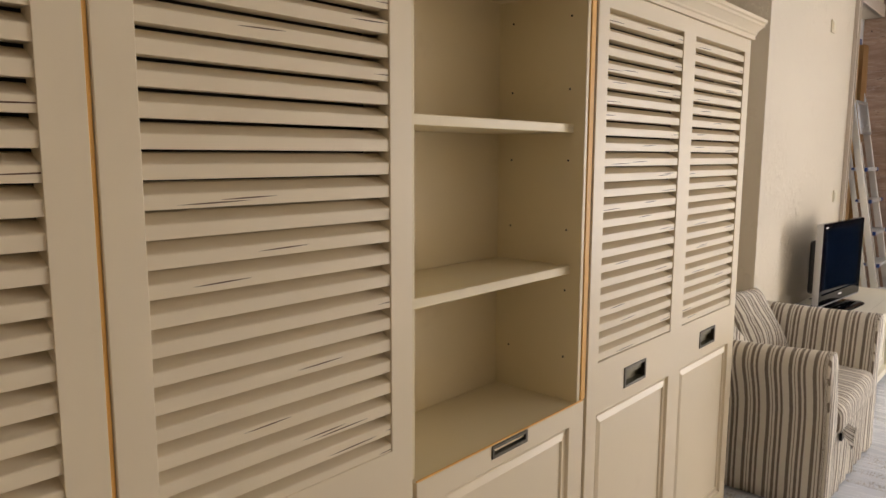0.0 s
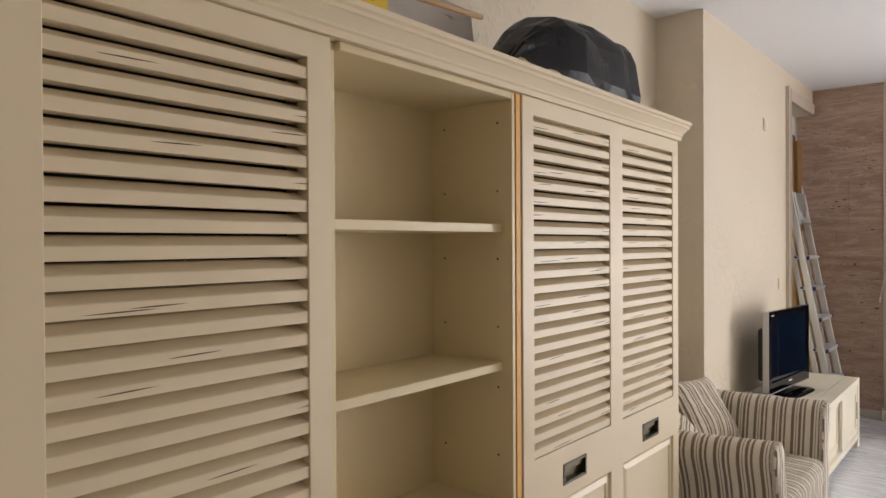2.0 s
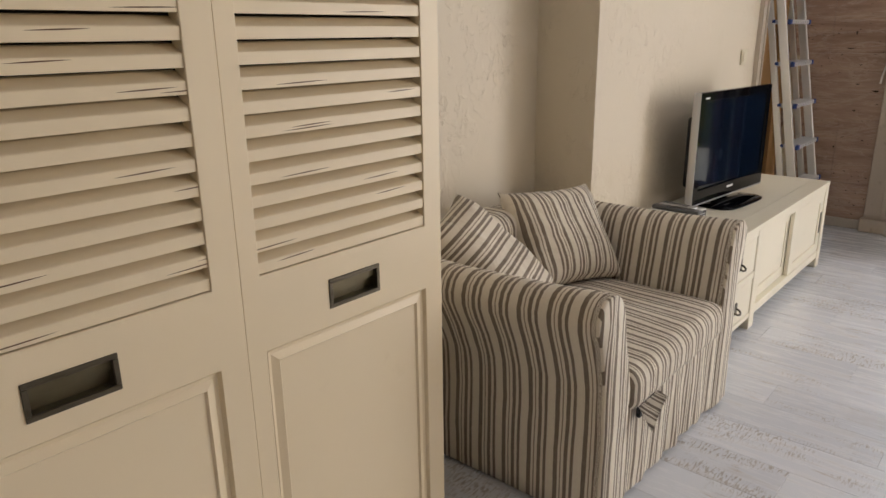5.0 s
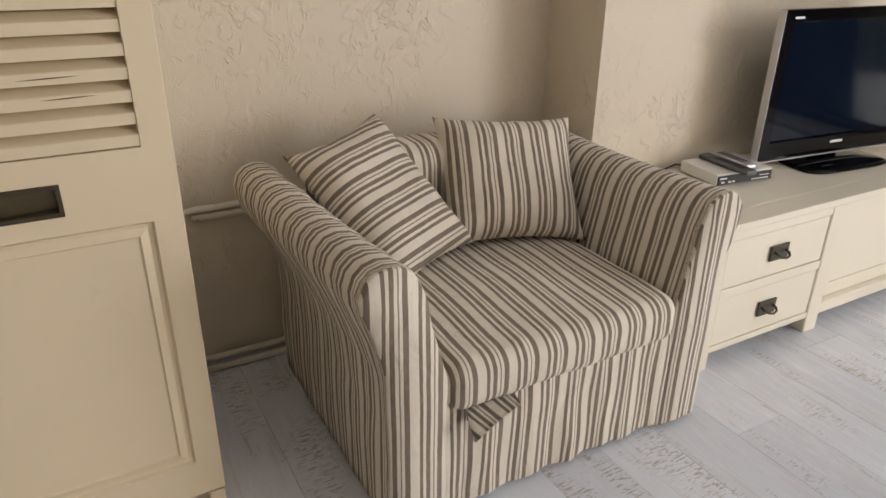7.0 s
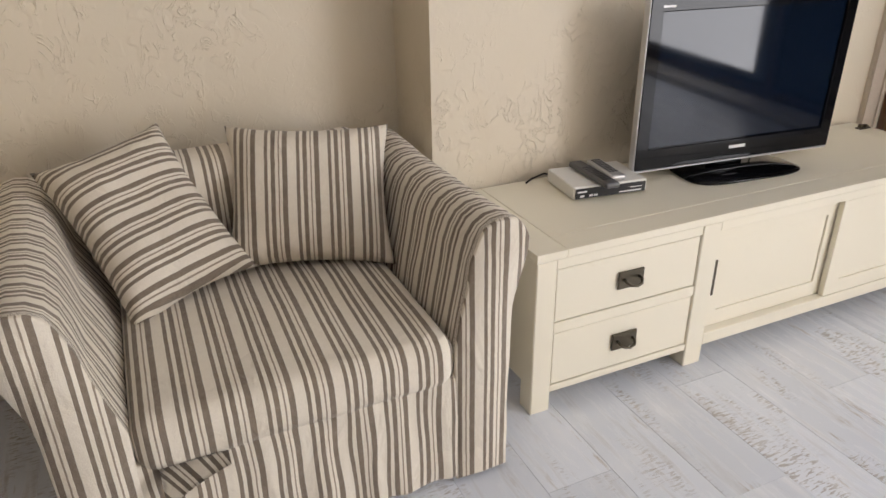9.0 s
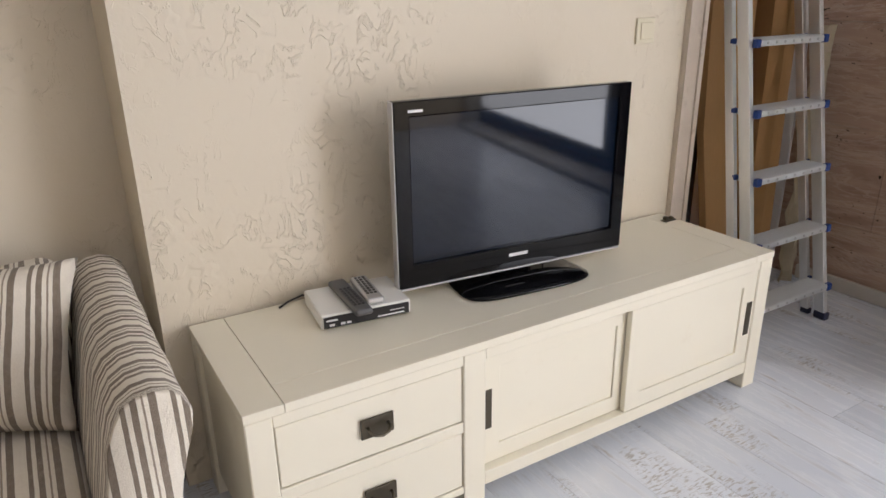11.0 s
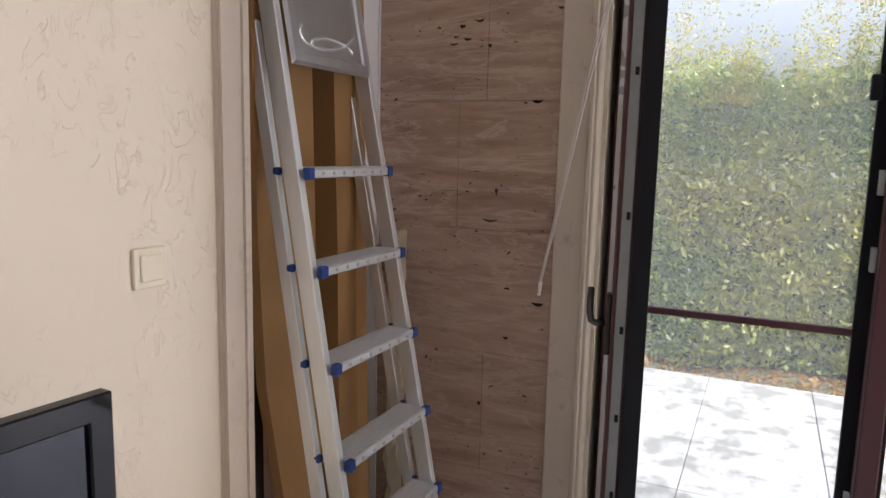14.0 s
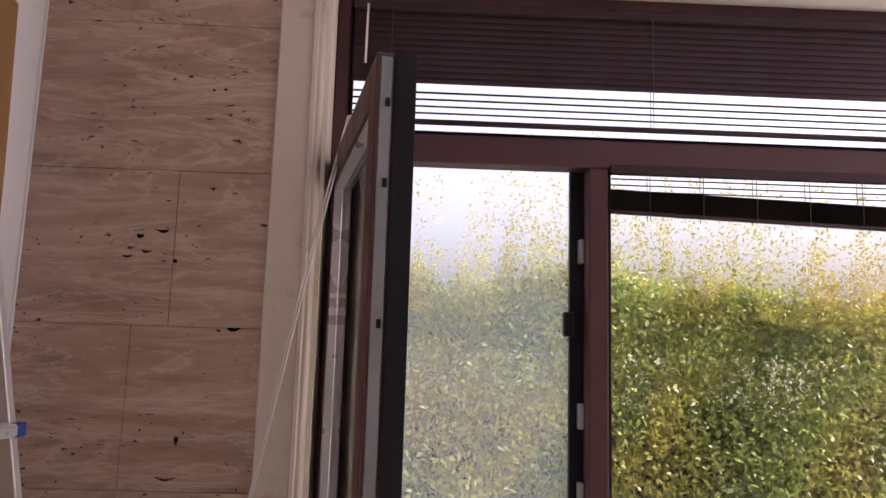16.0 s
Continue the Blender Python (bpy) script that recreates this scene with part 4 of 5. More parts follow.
def seat_wave(q):
    top = max(0.0, (q.z - 0.36) / 0.08)
    puff = 0.018 * top * (1 - (q.x / 0.36) ** 2) * math.sin(math.pi * min(1, max(0, (q.y + 0.03) / 0.68)))
    return Vector((0, -0.004 * noise.noise(Vector((q.x * 12, 0, q.z * 9))), puff + 0.006 * noise.noise(Vector((q.x * 6, q.y * 6, q.z * 6))) - 0.012 * (1 - q.x / 0.34) * 0.5 * max(0, 1 - (q.y + 0.03) / 0.3)))


part("seat_cushion", with_u(rounded(-0.340, 0.340, -0.030, 0.61, 0.305, 0.432, 0.045, (50, 34, 8), seat_wave), lambda c, n: c.x + 0.004), M["stripe"], sofa, smooth=True)
fl = bmesh.new()
rows = []
for i in range(9):
    row = []
    for j in range(5):
        s, q = i / 8, j / 4
        curl = 0.022 * math.sin(math.pi * s)
        row.append(fl.verts.new((-0.30 + 0.13 * s, -0.022 - 0.045 * q * (1 - 0.35 * s), 0.312 - 0.062 * q * (1 - 0.80 * s) + 0.25 * curl * q)))
    rows.append(row)
for a, b in zip(rows, rows[1:]):
    for k in range(4):
        fl.faces.new((a[k], a[k + 1], b[k + 1], b[k]))
bmesh.ops.solidify(fl, geom=list(fl.faces), thickness=0.004)
part("cover_flap", with_u(fl, lambda c, n: c.x + c.z), M["stripe"], sofa, "loose corner of the cover hanging out under the cushion", smooth=True)
# black block that plays the shadow in the gap by the flap
part("gap_shadow", boxes((-0.29, -0.18, -0.024, -0.012, 0.272, 0.306), bev=0.002), M["black"], sofa, "black strip standing in for the shadow under the cushion")


def pillow(name, tl, tr, br, thick, across, label):
    tl, tr, br = Vector(tl), Vector(tr), Vector(br)
    bl = tl + br - tr
    mid = (tr + bl) / 2
    ux = (tr - tl).normalized()
    vy = (tl - bl)
    vy = (vy - vy.dot(ux) * ux).normalized()
    nz = ux.cross(vy)
    w, h = (tr - tl).length, (tl - bl).length
    m = Matrix((ux, vy, nz)).transposed().to_4x4()
    m.translation = mid
    bm, n = bmesh.new(), 30
    sheets = []
    for s in (1, -1):
        g = []
        for i in range(n + 1):
            row = []
            for j in range(n + 1):
                u, v = 2 * i / n - 1, 2 * j / n - 1
                e = max(0.0, (1 - u ** 4) * (1 - v ** 4))
                x, y = w / 2 * u * (1 - 0.10 * (1 - v * v)), h / 2 * v * (1 - 0.10 * (1 - u * u))
                z = s * thick / 2 * e ** 0.55
                wr = 0.010 * noise.noise(Vector((x * 9, y * 9, s * 2 + mid.x))) + 0.004 * noise.noise(Vector((x * 26, y * 26, s)))
                if s < 0 and (i in (0, n) or j in (0, n)):
                    row.append(sheets[0][i][j])
                else:
                    row.append(bm.verts.new((x, y, z + wr * e ** 0.4)))
            g.append(row)
        sheets.append(g)
        for i in range(n):
            for j in range(n):
                q = (g[i][j], g[i + 1][j], g[i + 1][j + 1], g[i][j + 1])
                bm.faces.new(q if s > 0 else q[::-1])
    uv_of = (lambda c, nn: c.x * 1.02 + 0.03) if across else (lambda c, nn: c.y * 1.02 + 0.07)
    with_u(bm, uv_of)
    return single(name, bm, M["stripe"], label, "cushion", m, smooth=True, group="sofa cushions")


pillow("scatter_cushion", (3.815, 2.555, 0.775), (4.235, 2.440, 0.755), (4.130, 2.235, 0.440), 0.165, True, "square striped scatter cushion upright with stripes running vertically")
pillow("scatter_cushion", (3.37, 2.53, 0.735), (3.675, 2.625, 0.80), (3.765, 2.295, 0.47), 0.17, False, "square striped scatter cushion slumped with stripes running across")

# ---- television stand ----
st = thing("tv_stand", pose(4.438, 1.998, 0), "long ivory painted television sideboard with drawers and sliding doors", "sideboard")
SW, SD, SH = 1.758, 0.49, 0.50


def sp(name, *d, mt="stand", bev=0.002, label="", parent=None):
    return part(name, boxes(*d, bev=bev), M[mt], parent or st, label)


for d in ((0.0, 0.09, 0.0, SD), (0.0912, SW - 0.0912, 0.0, 0.088), (SW - 0.09, SW, 0.0, SD), (0.0912, SW - 0.0912, 0.0892, SD)):
    sp("top_board", (*d, SH - 0.022, SH), bev=0.0012)
for x0, x1, y0, y1, z0 in ((0.001, 0.062, 0.001, 0.062, 0), (SW - 0.062, SW - 0.001, 0.001, 0.062, 0), (0.001, 0.062, SD - 0.062, SD - 0.001, 0), (SW - 0.062, SW - 0.001, SD - 0.062, SD - 0.001, 0), (0.545, 0.612, 0.001, 0.062, 0), (0.545, 0.612, SD - 0.062, SD - 0.001, 0)):
    sp("leg", (x0, x1, y0, y1, z0, SH - 0.023), bev=0.003)
sp("rail", (0.0622, 0.5448, 0.003, 0.03, 0.447, SH - 0.023))
sp("rail", (0.0622, 0.5448, 0.003, 0.03, 0.252, 0.284))
sp("rail", (0.0622, 0.5448, 0.003, 0.03, 0.060, 0.082))
sp("rail", (0.6122, SW - 0.0622, 0.003, 0.06, 0.447, SH - 0.023))
sp("rail", (0.6122, SW - 0.0622, 0.003, 0.06, 0.060, 0.102))
sp("side_panel", (0.012, 0.03, 0.0622, SD - 0.0622, 0.07, SH - 0.023))
sp("side_panel", (SW - 0.03, SW - 0.012, 0.0622, SD - 0.0622, 0.07, SH - 0.023))
sp("back_panel", (0.0622, SW - 0.0622, SD - 0.02, SD - 0.008, 0.06, SH - 0.023))
sp("bottom_panel", (0.0622, SW - 0.0622, 0.061, SD - 0.02, 0.062, 0.078))


def ring_pull(parent, xc, zc):
    pl = sp("handle", (xc - 0.042, xc + 0.042, -0.003, 0.003, zc - 0.026, zc + 0.026), mt="bronze", bev=0.001, parent=parent, label="square dark bronze plate with drop ring")
    rg = bmesh.new()
    tube(rg, [(xc - 0.026, -0.004, zc + 0.004), (xc - 0.026, -0.016, zc), (xc - 0.018, -0.026, zc - 0.006), (xc, -0.03, zc - 0.009), (xc + 0.018, -0.026, zc - 0.006), (xc + 0.026, -0.016, zc), (xc + 0.026, -0.004, zc + 0.004)], 0.004, 8)
    part("ring", rg, M["bronze"], parent, smooth=True)


for z0, z1 in ((0.2865, 0.4445), (0.0845, 0.2495)):
    dw = sp("drawer", (0.0655, 0.5415, 0.006, 0.035, z0, z1))
    ring_pull(dw, 0.303, (z0 + z1) / 2 + 0.002)


def slide(x0, x1, y, hx, name="sliding_door"):
    s = 0.062
    d = part(name, plate((x0, x0 + s, x1 - s, x1), (0.1035, 0.155, 0.395, 0.4455), [(1, 1)], y, y + 0.02), M["stand"], st)
    sp("panel", (x0 + s, x1 - s, y + 0.006, y + 0.016, 0.155, 0.395), bev=0.001, parent=d)
    sp("handle", (hx - 0.013, hx + 0.013, y - 0.002, y + 0.004, 0.215, 0.335), mt="bronze", bev=0.001, parent=d, label="slim recessed bronze pull")


slide(0.614, 1.158, 0.030, 0.637)
slide(1.126, SW - 0.063, 0.006, SW - 0.086)

# television
TVW, TVH = 0.764, 0.515
tv = thing("television", pose(5.352, 2.272, SH, 0, 0, -5.2), "black flat television with silver edge on a gloss foot, switched off", "television")
part("cabinet", boxes((-TVW / 2 + 0.006, TVW / 2 - 0.006, 0.028, 0.044, 0.046, 0.040 + TVH - 0.006), bev=0.006, seg=2), M["silver"], tv, "silver edge trim")
part("back_housing", boxes((-0.30, 0.30, 0.044, 0.105, 0.10, 0.44), bev=0.02, seg=2), M["black"], tv)
B0, B1, BT, BB = -TVW / 2, TVW / 2, 0.04 + TVH, 0.04
I0, I1, IT, IB = B0 + 0.045, B1 - 0.040, BT - 0.042, BB + 0.067
bz = plate((B0, I0, I1, B1), (BB, IB, IT, BT), [(1, 1)], 0.0, 0.028, 0.003)
part("bezel", bz, M["black_gloss"], tv, "gloss black bezel")
part("screen", boxes((I0, I1, 0.009, 0.02, IB, IT)), M["screen"], tv, "dark matt screen")
part("bottom_trim", boxes((B0 + 0.004, B1 - 0.004, -0.001, 0.03, BB - 0.006, BB), bev=0.002), M["silver"], tv, "thin silver strip")
part("left_trim", boxes((B0 - 0.005, B0, 0.0, 0.028, BB, BT), bev=0.002), M["silver"], tv)
part("badge", boxes((-0.032, 0.032, -0.0008, 0.0, BB + 0.036, BB + 0.046)), M["light_mark"], tv, "small silver badge")
part("badge", boxes((B0 + 0.04, B0 + 0.082, -0.0008, 0.0, BT - 0.03, BT - 0.023)), M["light_mark"], tv)
part("neck", boxes((-0.06, 0.06, 0.03, 0.07, 0.012, 0.11), bev=0.008, seg=2), M["black_gloss"], tv)
ft = []
for k in range(40):
    a = 2 * math.pi * k / 40
    ca, sa = math.cos(a), math.sin(a)
    ft.append((0.21 * math.copysign(abs(ca) ** 0.5, ca) * (1 - 0.12 * sa), 0.012 + 0.125 * math.copysign(abs(sa) ** 0.6, sa)))
foot = bmesh.new()
loops = [[foot.verts.new((x * s, 0.012 + (y - 0.012) * s, z)) for x, y in ft] for s, z in ((0.97, 0.0), (1.0, 0.004), (0.995, 0.008), (0.9, 0.014), (0.5, 0.020))]
for a, b in zip(loops, loops[1:]):
    for k in range(40):
        foot.faces.new((a[k], a[(k + 1) % 40], b[(k + 1) % 40], b[k]))
foot.faces.new(loops[0][::-1])
foot.faces.new(loops[-1])
part("foot", foot, M["black_gloss"], tv, "gloss black foot", smooth=True)
cab = bmesh.new()
tube(cab, [(0.16, 0.08, 0.14), (0.165, 0.11, 0.06), (0.20, 0.14, 0.01), (0.14, 0.18, 0.004), (0.05, 0.2, 0.004)], 0.003, 6)
tube(cab, [(0.10, 0.08, 0.14), (0.12, 0.12, 0.05), (0.02, 0.16, 0.004)], 0.0025, 6)
part("cable", cab, M["black"], tv, smooth=True)

# receiver box and remote controls
rx = thing("receiver_box", pose(4.722, 2.262, SH, 0, 0, -7), "white set-top receiver with a black front panel on the sideboard", "receiver")
part("case", boxes((0, 0.245, 0.004, 0.185, 0.004, 0.044), bev=0.003), M["white_plastic"], rx)
part("front_panel", boxes((0.006, 0.239, 0.0, 0.004, 0.007, 0.038), bev=0.0008), M["black"], rx, "black front panel")
for x0, x1, z0, z1 in ((0.02, 0.034, 0.012, 0.018), (0.05, 0.062, 0.012, 0.018), (0.066, 0.078, 0.012, 0.018), (0.15, 0.225, 0.012, 0.016), (0.012, 0.042, 0.026, 0.031), (0.185, 0.225, 0.024, 0.026)):
    part("button", boxes((x0, x1, -0.001, 0.0, z0, z1)), M["light_mark"], rx)
wire = bmesh.new()
tube(wire, [(0.02, 0.185, 0.02), (0.0, 0.21, 0.02), (-0.04, 0.215, 0.006), (-0.07, 0.19, 0.004)], 0.003, 6)
part("cable", wire, M["black"], rx, smooth=True)


def remote(m, mt, btn, label, size=0.175):
    r = thing("remote_control", m, label, "remote control", "remote controls")
    part("case", rounded(-0.024, 0.024, 0, size, 0, 0.018, 0.008, (6, 12, 2)), M[mt], r, smooth=True)
    for i in range(3):
        for j in range(8):
            part("button", boxes((-0.015 + 0.011 * i, -0.008 + 0.011 * i, 0.035 + 0.016 * j, 0.043 + 0.016 * j, 0.0175, 0.0195)), M[btn], r)


remote(pose(4.818, 2.205, SH + 0.045, 0, 0, -4), "grey_plastic", "black", "long dark grey remote control lying on the receiver", 0.225)
remote(pose(4.873, 2.252, SH + 0.045, 0, 0, -8), "silver", "dark_mark", "silver grey remote control lying on the receiver", 0.17)
cl = thing("metal_clip", pose(6.155, 2.41, SH), "small dark metal latch lying on the sideboard", "latch")
part("plate", boxes((-0.03, 0.03, -0.012, 0.012, 0, 0.004), bev=0.001), M["bronze"], cl)
part("catch", boxes((-0.024, -0.008, -0.008, 0.008, 0.004, 0.018), (0.006, 0.02, -0.008, 0.008, 0.004, 0.014), bev=0.002), M["bronze"], cl)

# ---- switches, pipes ----
def switch(m, label, s=0.042):
    w = thing("light_switch", m, label, "light switch", "wall switches")
    part("plate", boxes((-s, s, -0.010, 0.0, -s, s), bev=0.003, seg=2), M["ivory_plastic"], w)
    part("rocker", boxes((-0.028, 0.028, -0.015, -0.010, -0.028, 0.028), bev=0.003), M["ivory_plastic"], w)


switch(pose(6.045, YB, 1.176), "ivory plastic rocker switch on the plaster wall")
switch(pose(5.65, YB, 2.33), "small ivory wall socket high on the plaster wall")
pp = bmesh.new()
tube(pp, [(4.3, YA - 0.02, 0.53), (3.12, YA - 0.02, 0.53), (3.06, YA - 0.02, 0.515), (3.04, YA - 0.02, 0.48), (3.04, YA - 0.02, 0.08), (3.07, YA - 0.02, 0.035), (3.12, YA - 0.025, 0.03), (4.3, YA - 0.025, 0.04)], 0.011, 8)
tube(pp, [(4.3, YA - 0.02, 0.505), (3.12, YA - 0.02, 0.505)], 0.011, 8)
tube(pp, [(4.3, YA - 0.06, 0.013), (3.04, YA - 0.06, 0.013)], 0.011, 8)
single("heating_pipe", pp, M["pipe"], "painted heating pipes running low along the wall", "pipe", smooth=True)

# ---- step ladder ----
lad = thing("step_ladder", pose(6.64, 2.15, 0), "folded aluminium step ladder with blue end caps leaning by the recess", "ladder")
LEAN = 0.185


def lpt(x, z, d=0.0):
    return Vector((x, LEAN * z + d, z))


def stile(x_lo, x_hi, z0, z1, d0, d1, w, dep, name):
    """A leaning channel: w across, dep deep."""
    bm = bmesh.new()
    vs = []
    for x, z, d in ((x_lo, z0, d0), (x_hi, z1, d1)):
        p = lpt(x, z, d)
        vs.append([bm.verts.new(p + Vector(o)) for o in ((-w / 2, 0, 0), (w / 2, 0, 0), (w / 2, dep, 0), (-w / 2, dep, 0))])
    a, b = vs
    for k in range(4):
        bm.faces.new((a[k], a[(k + 1) % 4], b[(k + 1) % 4], b[k]))
    bm.faces.new(a[::-1])
    bm.faces.new(b)
    bmesh.ops.bevel(bm, geom=list(bm.edges), offset=0.002, segments=1, profile=0.5, affect="EDGES")
    return part(name, bm, M["alu"], lad)


ZT = 2.36


def half(z):
    return 0.250 - 0.022 * z


for s in (-1, 1):
    stile(s * (half(0) - 0.012), s * (half(ZT) - 0.012), 0.0, ZT, 0.0, 0.0, 0.024, 0.048, "front_stile")
    stile(s * (half(0) - 0.012), s * (half(2.0) - 0.014), 0.0, 1.93, 0.074, 0.068, 0.022, 0.036, "rear_stile")
    f = part("rubber_foot", boxes((s * (half(0) - 0.012) - 0.015, s * (half(0) - 0.012) + 0.015, -0.003, 0.052, 0.0, 0.034), bev=0.004), M["rubber"], lad)
    f = part("rubber_foot", boxes((s * (half(0) - 0.012) - 0.013, s * (half(0) - 0.012) + 0.013, 0.0725, 0.112, 0.0, 0.026), bev=0.004), M["rubber"], lad)
for k in range(6):
    z = 0.165 + 0.2425 * k
    h = half(z) - 0.026
    stp = boxes((-h, h, -0.024, 0.072, -0.024, 0.0), bev=0.003)
    tread = part("step", stp, M["alu"], lad, m=pose(0, LEAN * z, z))
    for i in range(9):
        part("rib", boxes((-h + 0.002, h - 0.002, -0.020 + 0.010 * i, -0.016 + 0.010 * i, 0.0, 0.0018)), M["alu"], tread)
    for s in (-1, 1):
        part("end_cap", boxes((s * (h + 0.004) - 0.013, s * (h + 0.004) + 0.013, -0.029, -0.008, -0.027, 0.003), bev=0.003), M["blue"], tread)
        part("end_cap", boxes((s * (h + 0.014) - 0.010, s * (h + 0.014) + 0.010, 0.062, 0.080, -0.018, 0.002), bev=0.003), M["blue"], tread)
    for i in range(7):
        rv = bmesh.new()
        tube(rv, [(-h + 0.05 + i * (2 * h - 0.1) / 6, -0.0235, -0.012), (-h + 0.05 + i * (2 * h - 0.1) / 6, -0.0265, -0.012)], 0.005, 8)
        part("rivet", rv, M["silver"], tread)
plz0, plz1 = 1.635, 1.90
hp = half(1.8) - 0.028
pf = bmesh.new()
loops = []
for i, d in ((0.0, 0.0), (0.008, -0.010), (0.030, -0.012), (0.036, -0.006), (0.05, -0.006)):
    loops.append([pf.verts.new(p) for p in ((-hp + i, d, i), (hp - i, d, i), (hp - i, d, plz1 - plz0 - i), (-hp + i, d, plz1 - plz0 - i))])
for a, b in zip(loops, loops[1:]):
    for k in range(4):
        pf.faces.new((a[k], a[(k + 1) % 4], b[(k + 1) % 4], b[k]))
pf.faces.new(loops[-1])
bmesh.ops.solidify(pf, geom=list(pf.faces), thickness=-0.01)
bmesh.ops.recalc_face_normals(pf, faces=pf.faces)
part("platform", pf, M["alu"], lad, "folded pressed aluminium platform", m=pose(0, LEAN * plz0 - 0.004, plz0, -10.5))
emb = bmesh.new()
tube(emb, [(0.13 * math.cos(a) - 0.01, -0.008, 0.10 + 0.045 * math.sin(a) + 0.02 * math.cos(a)) for a in [math.pi * (0.85 + 1.1 * k / 14) for k in range(15)]], 0.005, 6)
tube(emb, [(0.10 * math.cos(a), -0.008, 0.055 + 0.03 * math.sin(a)) for a in [math.pi * k / 10 for k in range(11)]], 0.005, 6)
part("embossing", emb, M["alu"], lad, m=pose(0, LEAN * plz0 - 0.004, plz0, -10.5), smooth=True)
for s in (-1, 1):
    part("hinge_bracket", boxes((s * half(1.9) - 0.005, s * half(1.9) + 0.005, 0.0, 0.12, -0.06, 0.03), bev=0.003), M["steel"], lad, m=pose(0, LEAN * 1.9, 1.9))
part("top_cap", boxes((-half(ZT) - 0.012, half(ZT) + 0.012, -0.02, 0.060, -0.03, 0.04), bev=0.008, seg=2), M["blue"], lad, "blue plastic top cap", m=pose(0, LEAN * ZT, ZT))

# ---- cardboard in the recess ----
def folded(name, pts, z1, mt, label, lean=2.0, th=0.006, flare=0.0):
    bm = bmesh.new()
    n = len(pts)
    lo = [bm.verts.new((x, y, 0)) for x, y in pts]
    rows = [lo]
    for k in range(1, 7):
        rows.append([bm.verts.new((x - 0.06 * k / 6 - (flare * min(1, k / 2.2) if i < 2 else 0.0) + 0.006 * noise.noise(Vector((x * 8, k, 1))), y + 0.006 * noise.noise(Vector((x * 8, k, 5))), z1 * k / 6)) for i, (x, y) in enumerate(pts)])
    for a, b in zip(rows, rows[1:]):
        for k in range(n - 1):
            bm.faces.new((a[k], a[k + 1], b[k + 1], b[k]))
    bmesh.ops.solidify(bm, geom=list(bm.faces), thickness=th)
    return single(name, bm, M[mt], label, "cardboard", pose(0, -0.045, 0.0, -lean), group="cardboard sheets")


folded("cardboard_sheet", [(6.60, 2.60), (6.61, 2.575), (6.70, 2.565), (6.712, 2.63)], 2.40, "card", "tall folded brown cardboard standing in the wall recess", 0.4, flare=0.15)
folded("cardboard_sheet", [(6.79, 2.655), (6.80, 2.56), (6.88, 2.545), (6.955, 2.55), (6.985, 2.60), (7.0, 2.64)], 2.36, "card", "second folded brown cardboard sheet standing in the recess", 0.4)
# added dark strip: fold shadow between the two sheets as colour
folded("cardboard_sheet", [(6.69, 2.672), (6.75, 2.668), (6.81, 2.674)], 2.30, "card_shade", "dark strip added as the shadow between the cardboard folds", 0.3)
single("black_panel", boxes((0, 0.145, 0, 0.012, 0, 1.0), bev=0.002), M["black"], "narrow black panel standing behind the cardboard", "panel", pose(6.372, 2.60, 0))
pw = bmesh.new()
rows = []
for k in range(22):
    z = 0.0 + 0.055 * k
    rows.append([pw.verts.new((7.07 + 0.022 * j + 0.03 * noise.noise(Vector((k * 0.5, j, 2))), 2.50 + 0.025 * math.sin(j * 1.8) + 0.03 * noise.noise(Vector((k * 0.6, j * 0.7, 9))), z)) for j in range(6)])
for a, b in zip(rows, rows[1:]):
    for k in range(5):
        pw.faces.new((a[k], a[k + 1], b[k + 1], b[k]))
bmesh.ops.solidify(pw, geom=list(pw.faces), thickness=0.003)
single("packing_paper", pw, M["paper"], "crumpled cream packing paper standing beside the cardboard", "paper")
cb = bmesh.new()
tube(cb, [(7.06, 1.62, 0.004), (6.98, 1.55, 0.004), (6.92, 1.46, 0.004), (6.93, 1.38, 0.004), (6.99, 1.36, 0.006), (7.0, 1.39, 0.006)], 0.0025, 6)
single("cable", cb, M["silver"], "short pale grey cable curled on the floor by the threshold", "cable", smooth=True)

# ---- garden ----
ground = boxes((-400, 400, -400, 400, -0.6, -0.16))
structure("ground", ground, M["soil"], "dark garden soil with thin grass")
patio = structure("pavement", boxes((XE + 0.3, 9.95, -9, 9, -0.16, -0.10)), M["slab"], "pale concrete slab terrace outside the window")
for i in range(4):
    for j in range(18):
        x0, y0 = XE + 0.31 + 0.6 * i, -5.2 + 0.62 * j
        part("slab", boxes((x0, x0 + 0.597, y0, y0 + 0.617, -0.10, -0.055 + 0.004 * random.random()), bev=0.004), M["slab"], patio)


def leaves(name, n, place, size, mt, label, category, parent=None):
    rng = np.random.default_rng(len(name) + n)
    c = place(rng, n)
    d1 = rng.normal(size=(n, 3))
    d1 /= np.linalg.norm(d1, axis=1)[:, None]
    d2 = np.cross(d1, rng.normal(size=(n, 3)))
    d2 /= np.linalg.norm(d2, axis=1)[:, None]
    s = size * (0.6 + 0.8 * rng.random((n, 1)))
    v = np.stack([c - d1 * s, c + d2 * s * 0.42, c + d1 * s, c - d2 * s * 0.42], 1).reshape(-1, 3)
    me = bpy.data.meshes.new(name)
    me.from_pydata(v.tolist(), [], (np.arange(4 * n).reshape(-1, 4)).tolist())
    me.materials.append(M[mt])
    ob = new(name, me)
    ob.parent = parent
    return tagged(ob, label, category if parent is None else "")


hedge = thing("hedge", pose(0, 0, -0.16), "dense green hedge with backlit-looking yellow shoots beyond the terrace", "hedge")


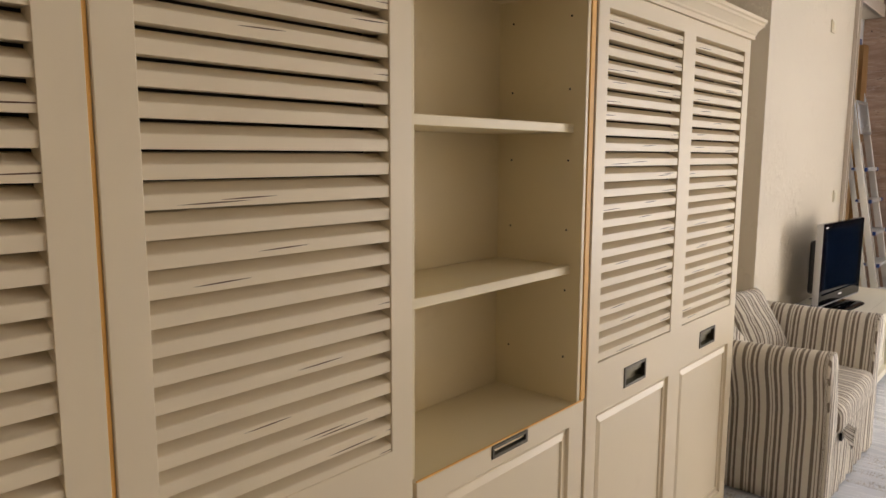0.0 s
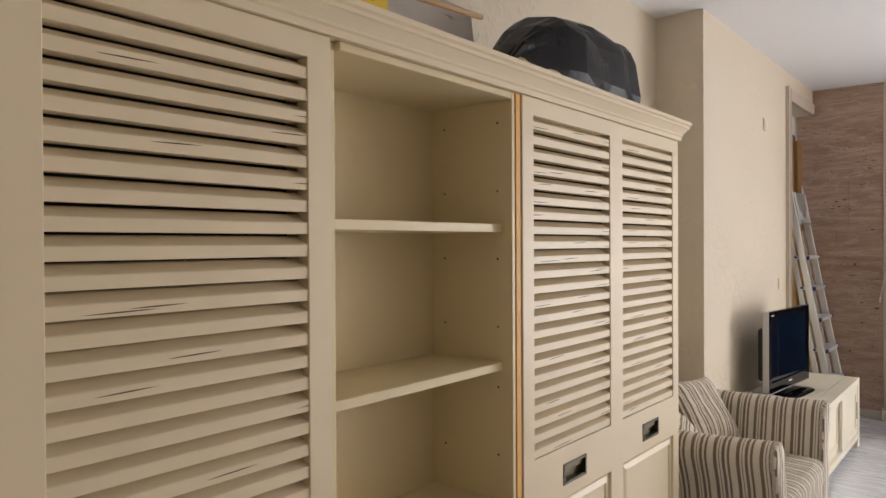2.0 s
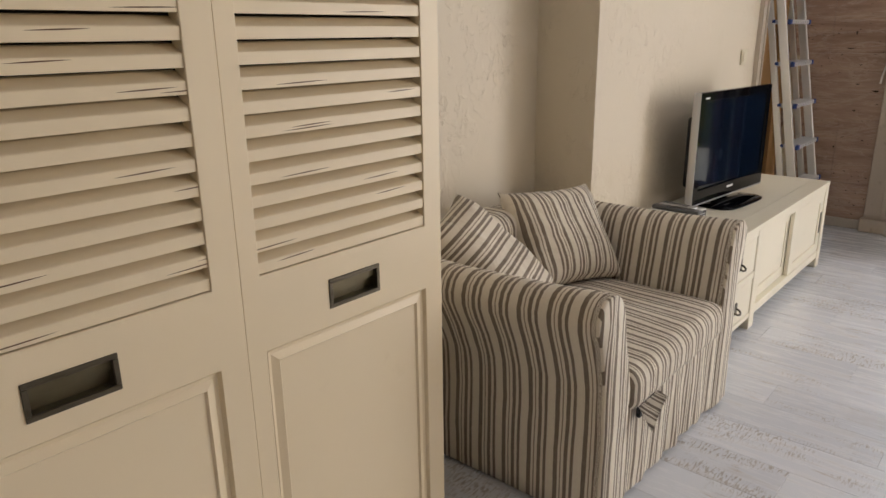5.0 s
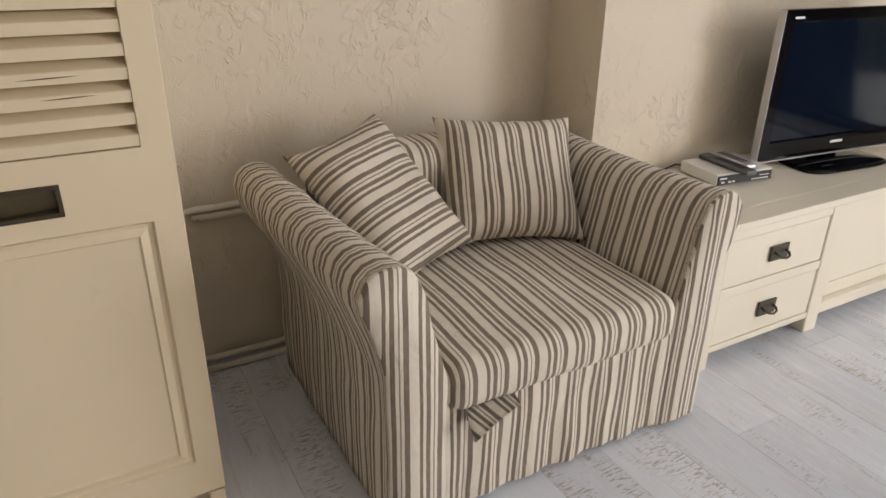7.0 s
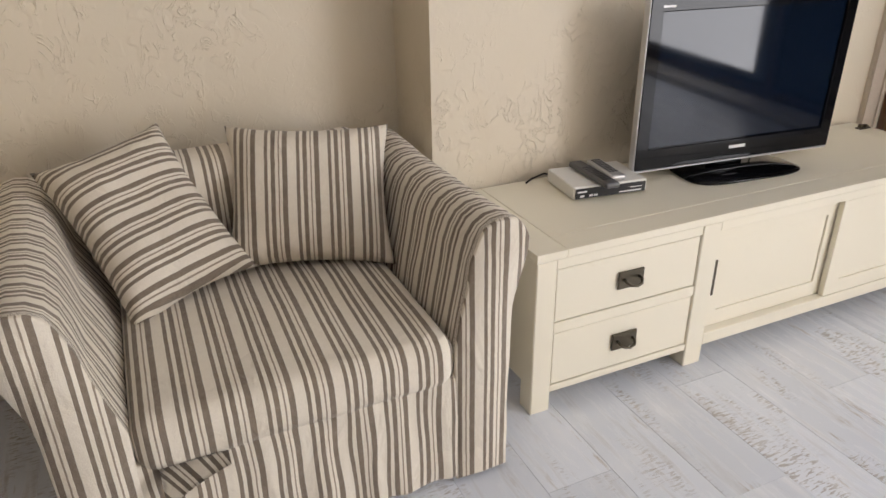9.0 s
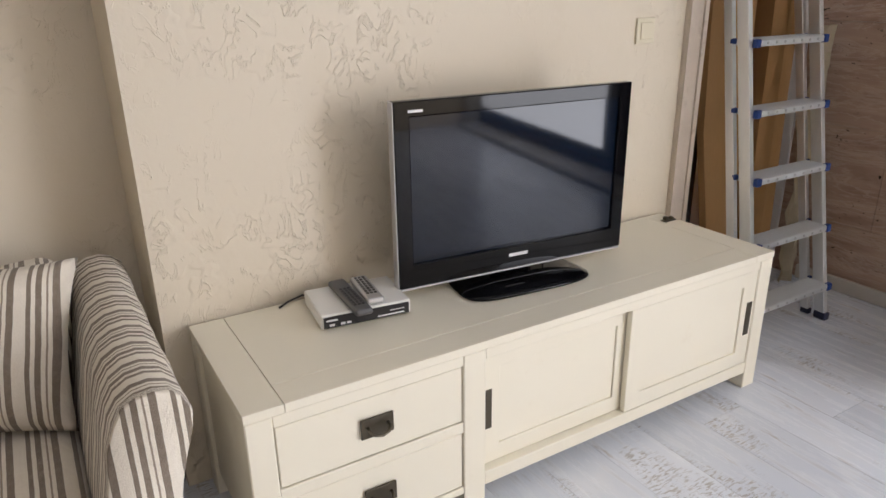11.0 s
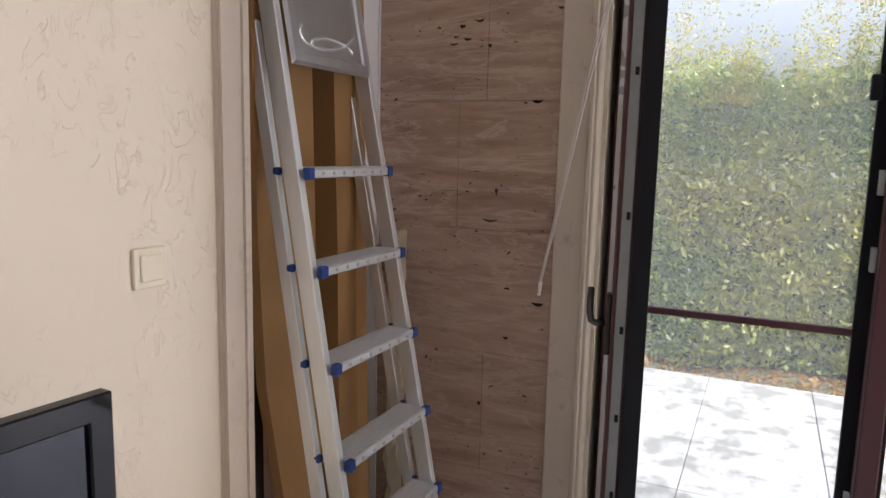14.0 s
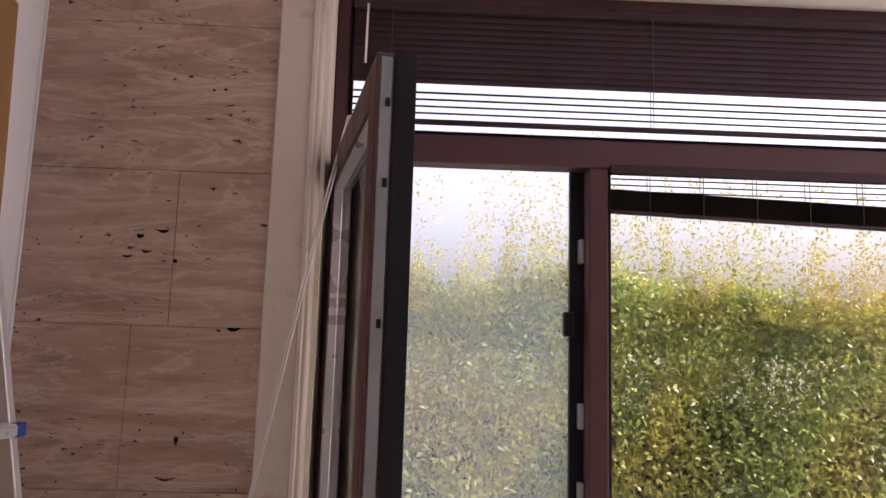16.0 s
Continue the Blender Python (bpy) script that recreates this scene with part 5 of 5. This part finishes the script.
def hedge_top(y):
    return 2.1 + 0.07 * np.sin(y * 1.7 + 1) + 0.06 * np.sin(y * 4.3)


def in_hedge(rng, n):
    y = rng.uniform(-7, 6, n)
    t = rng.random(n) ** 0.9
    z = 0.04 + t * hedge_top(y) + np.abs(rng.normal(0, 0.10, n)) * t ** 4
    bulge = 0.15 * np.sin(y * 2.6 + z * 2.2) + 0.10 * np.sin(y * 6 + z * 5)
    x = 10.55 + bulge + rng.exponential(0.16, n) + 0.12 * (z / 2.3)
    return np.stack([x, y, z], 1)


def in_shoots(rng, n):
    base = rng.uniform(-7, 6, 760)
    k = rng.integers(0, 760, n)
    h = (0.25 + 1.35 * rng.random(760) ** 2)[k]
    t = rng.random(n) ** 1.6
    y = base[k] + 0.12 * np.sin(base[k] * 40) * t + rng.normal(0, 1, n) * (0.075 - 0.05 * t)
    x = 10.7 + 0.5 * ((base[k] * 7.3) % 1) + rng.normal(0, 0.035, n)
    return np.stack([x, y, 0.05 + hedge_top(y) - 0.15 + t * h * 1.0], 1)


def on_soil(rng, n):
    x = rng.uniform(9.9, 10.7, n)
    return np.stack([x, rng.uniform(-6, 5, n), rng.uniform(0.005, 0.03, n)], 1)


tagged(leaves("foliage", 200000, in_hedge, 0.030, "leaf", "small dark green leaves", "hedge", hedge), kind="stuff")
tagged(leaves("shoots", 150000, in_shoots, 0.0145, "leaf_top", "upright shoots coloured yellow green as if backlit", "hedge", hedge), kind="stuff")
tw = bmesh.new()
for i in range(60):
    y = -7 + 13 * i / 60 + random.uniform(-0.04, 0.04)
    x = 10.95 + random.uniform(0, 0.25)
    tube(tw, [(x, y, 0), (x + random.uniform(-0.1, 0.1), y + random.uniform(-0.15, 0.15), 1.1), (x + random.uniform(-0.15, 0.15), y + random.uniform(-0.2, 0.2), 1.9 + random.random() * 0.3)], 0.006, 4)
# added dark slab that blocks the view through and darkens the hedge's inside
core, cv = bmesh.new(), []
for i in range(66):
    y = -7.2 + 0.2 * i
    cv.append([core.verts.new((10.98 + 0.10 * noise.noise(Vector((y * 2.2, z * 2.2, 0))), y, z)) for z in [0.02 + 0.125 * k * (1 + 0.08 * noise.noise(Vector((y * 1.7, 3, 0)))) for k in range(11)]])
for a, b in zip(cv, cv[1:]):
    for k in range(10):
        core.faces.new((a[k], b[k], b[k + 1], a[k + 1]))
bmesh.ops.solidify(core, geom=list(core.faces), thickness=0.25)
part("dark_core", core, M["soil"], hedge, "dark core added for the shaded inside of the hedge")
part("stems", tw, M["twig"], hedge)
lt = leaves("leaf_litter", 5000, on_soil, 0.035, "litter", "brown and yellow fallen leaves along the hedge", "leaves")
lt.matrix_basis = pose(0, 0, -0.16)
tagged(lt, kind="stuff")

# ---- floor boards, last ----
fl_ob = structure("floor", boxes((X0 - T, XE + 0.3, YS - T, YA + T, -0.2, -0.012)), M["floor"], "whitewashed worn plank floor")
PW, PL = 0.19, 1.2
plank_meshes = {}
for i in range(-9, 15):
    xc = 4.615 + PW * i
    shift = (0.0, 0.4, 0.8, 0.2, 0.6)[i % 5]
    for j in range(-5, 3):
        ya = 1.13 + j * PL + shift
        yb = min(YA, ya + PL)
        ya = max(YS, ya)
        if yb - ya < 0.03:
            continue
        size = round(yb - ya, 3)
        if size not in plank_meshes:
            plank_meshes[size] = mesh_of("plank", boxes((-PW / 2 + 0.0004, PW / 2 - 0.0004, -size / 2 + 0.0003, size / 2 - 0.0003, -0.012, 0.0), bev=0.0004), M["floor"])
        pk = new("plank", plank_meshes[size])
        pk.parent = fl_ob
        pk.matrix_basis = pose(xc, (ya + yb) / 2, 0)
far = boxes((X0, 2.8, YS, YA, -0.012, -0.001))
part("far_planks", far, M["floor"], fl_ob, "whitewashed floor further back")
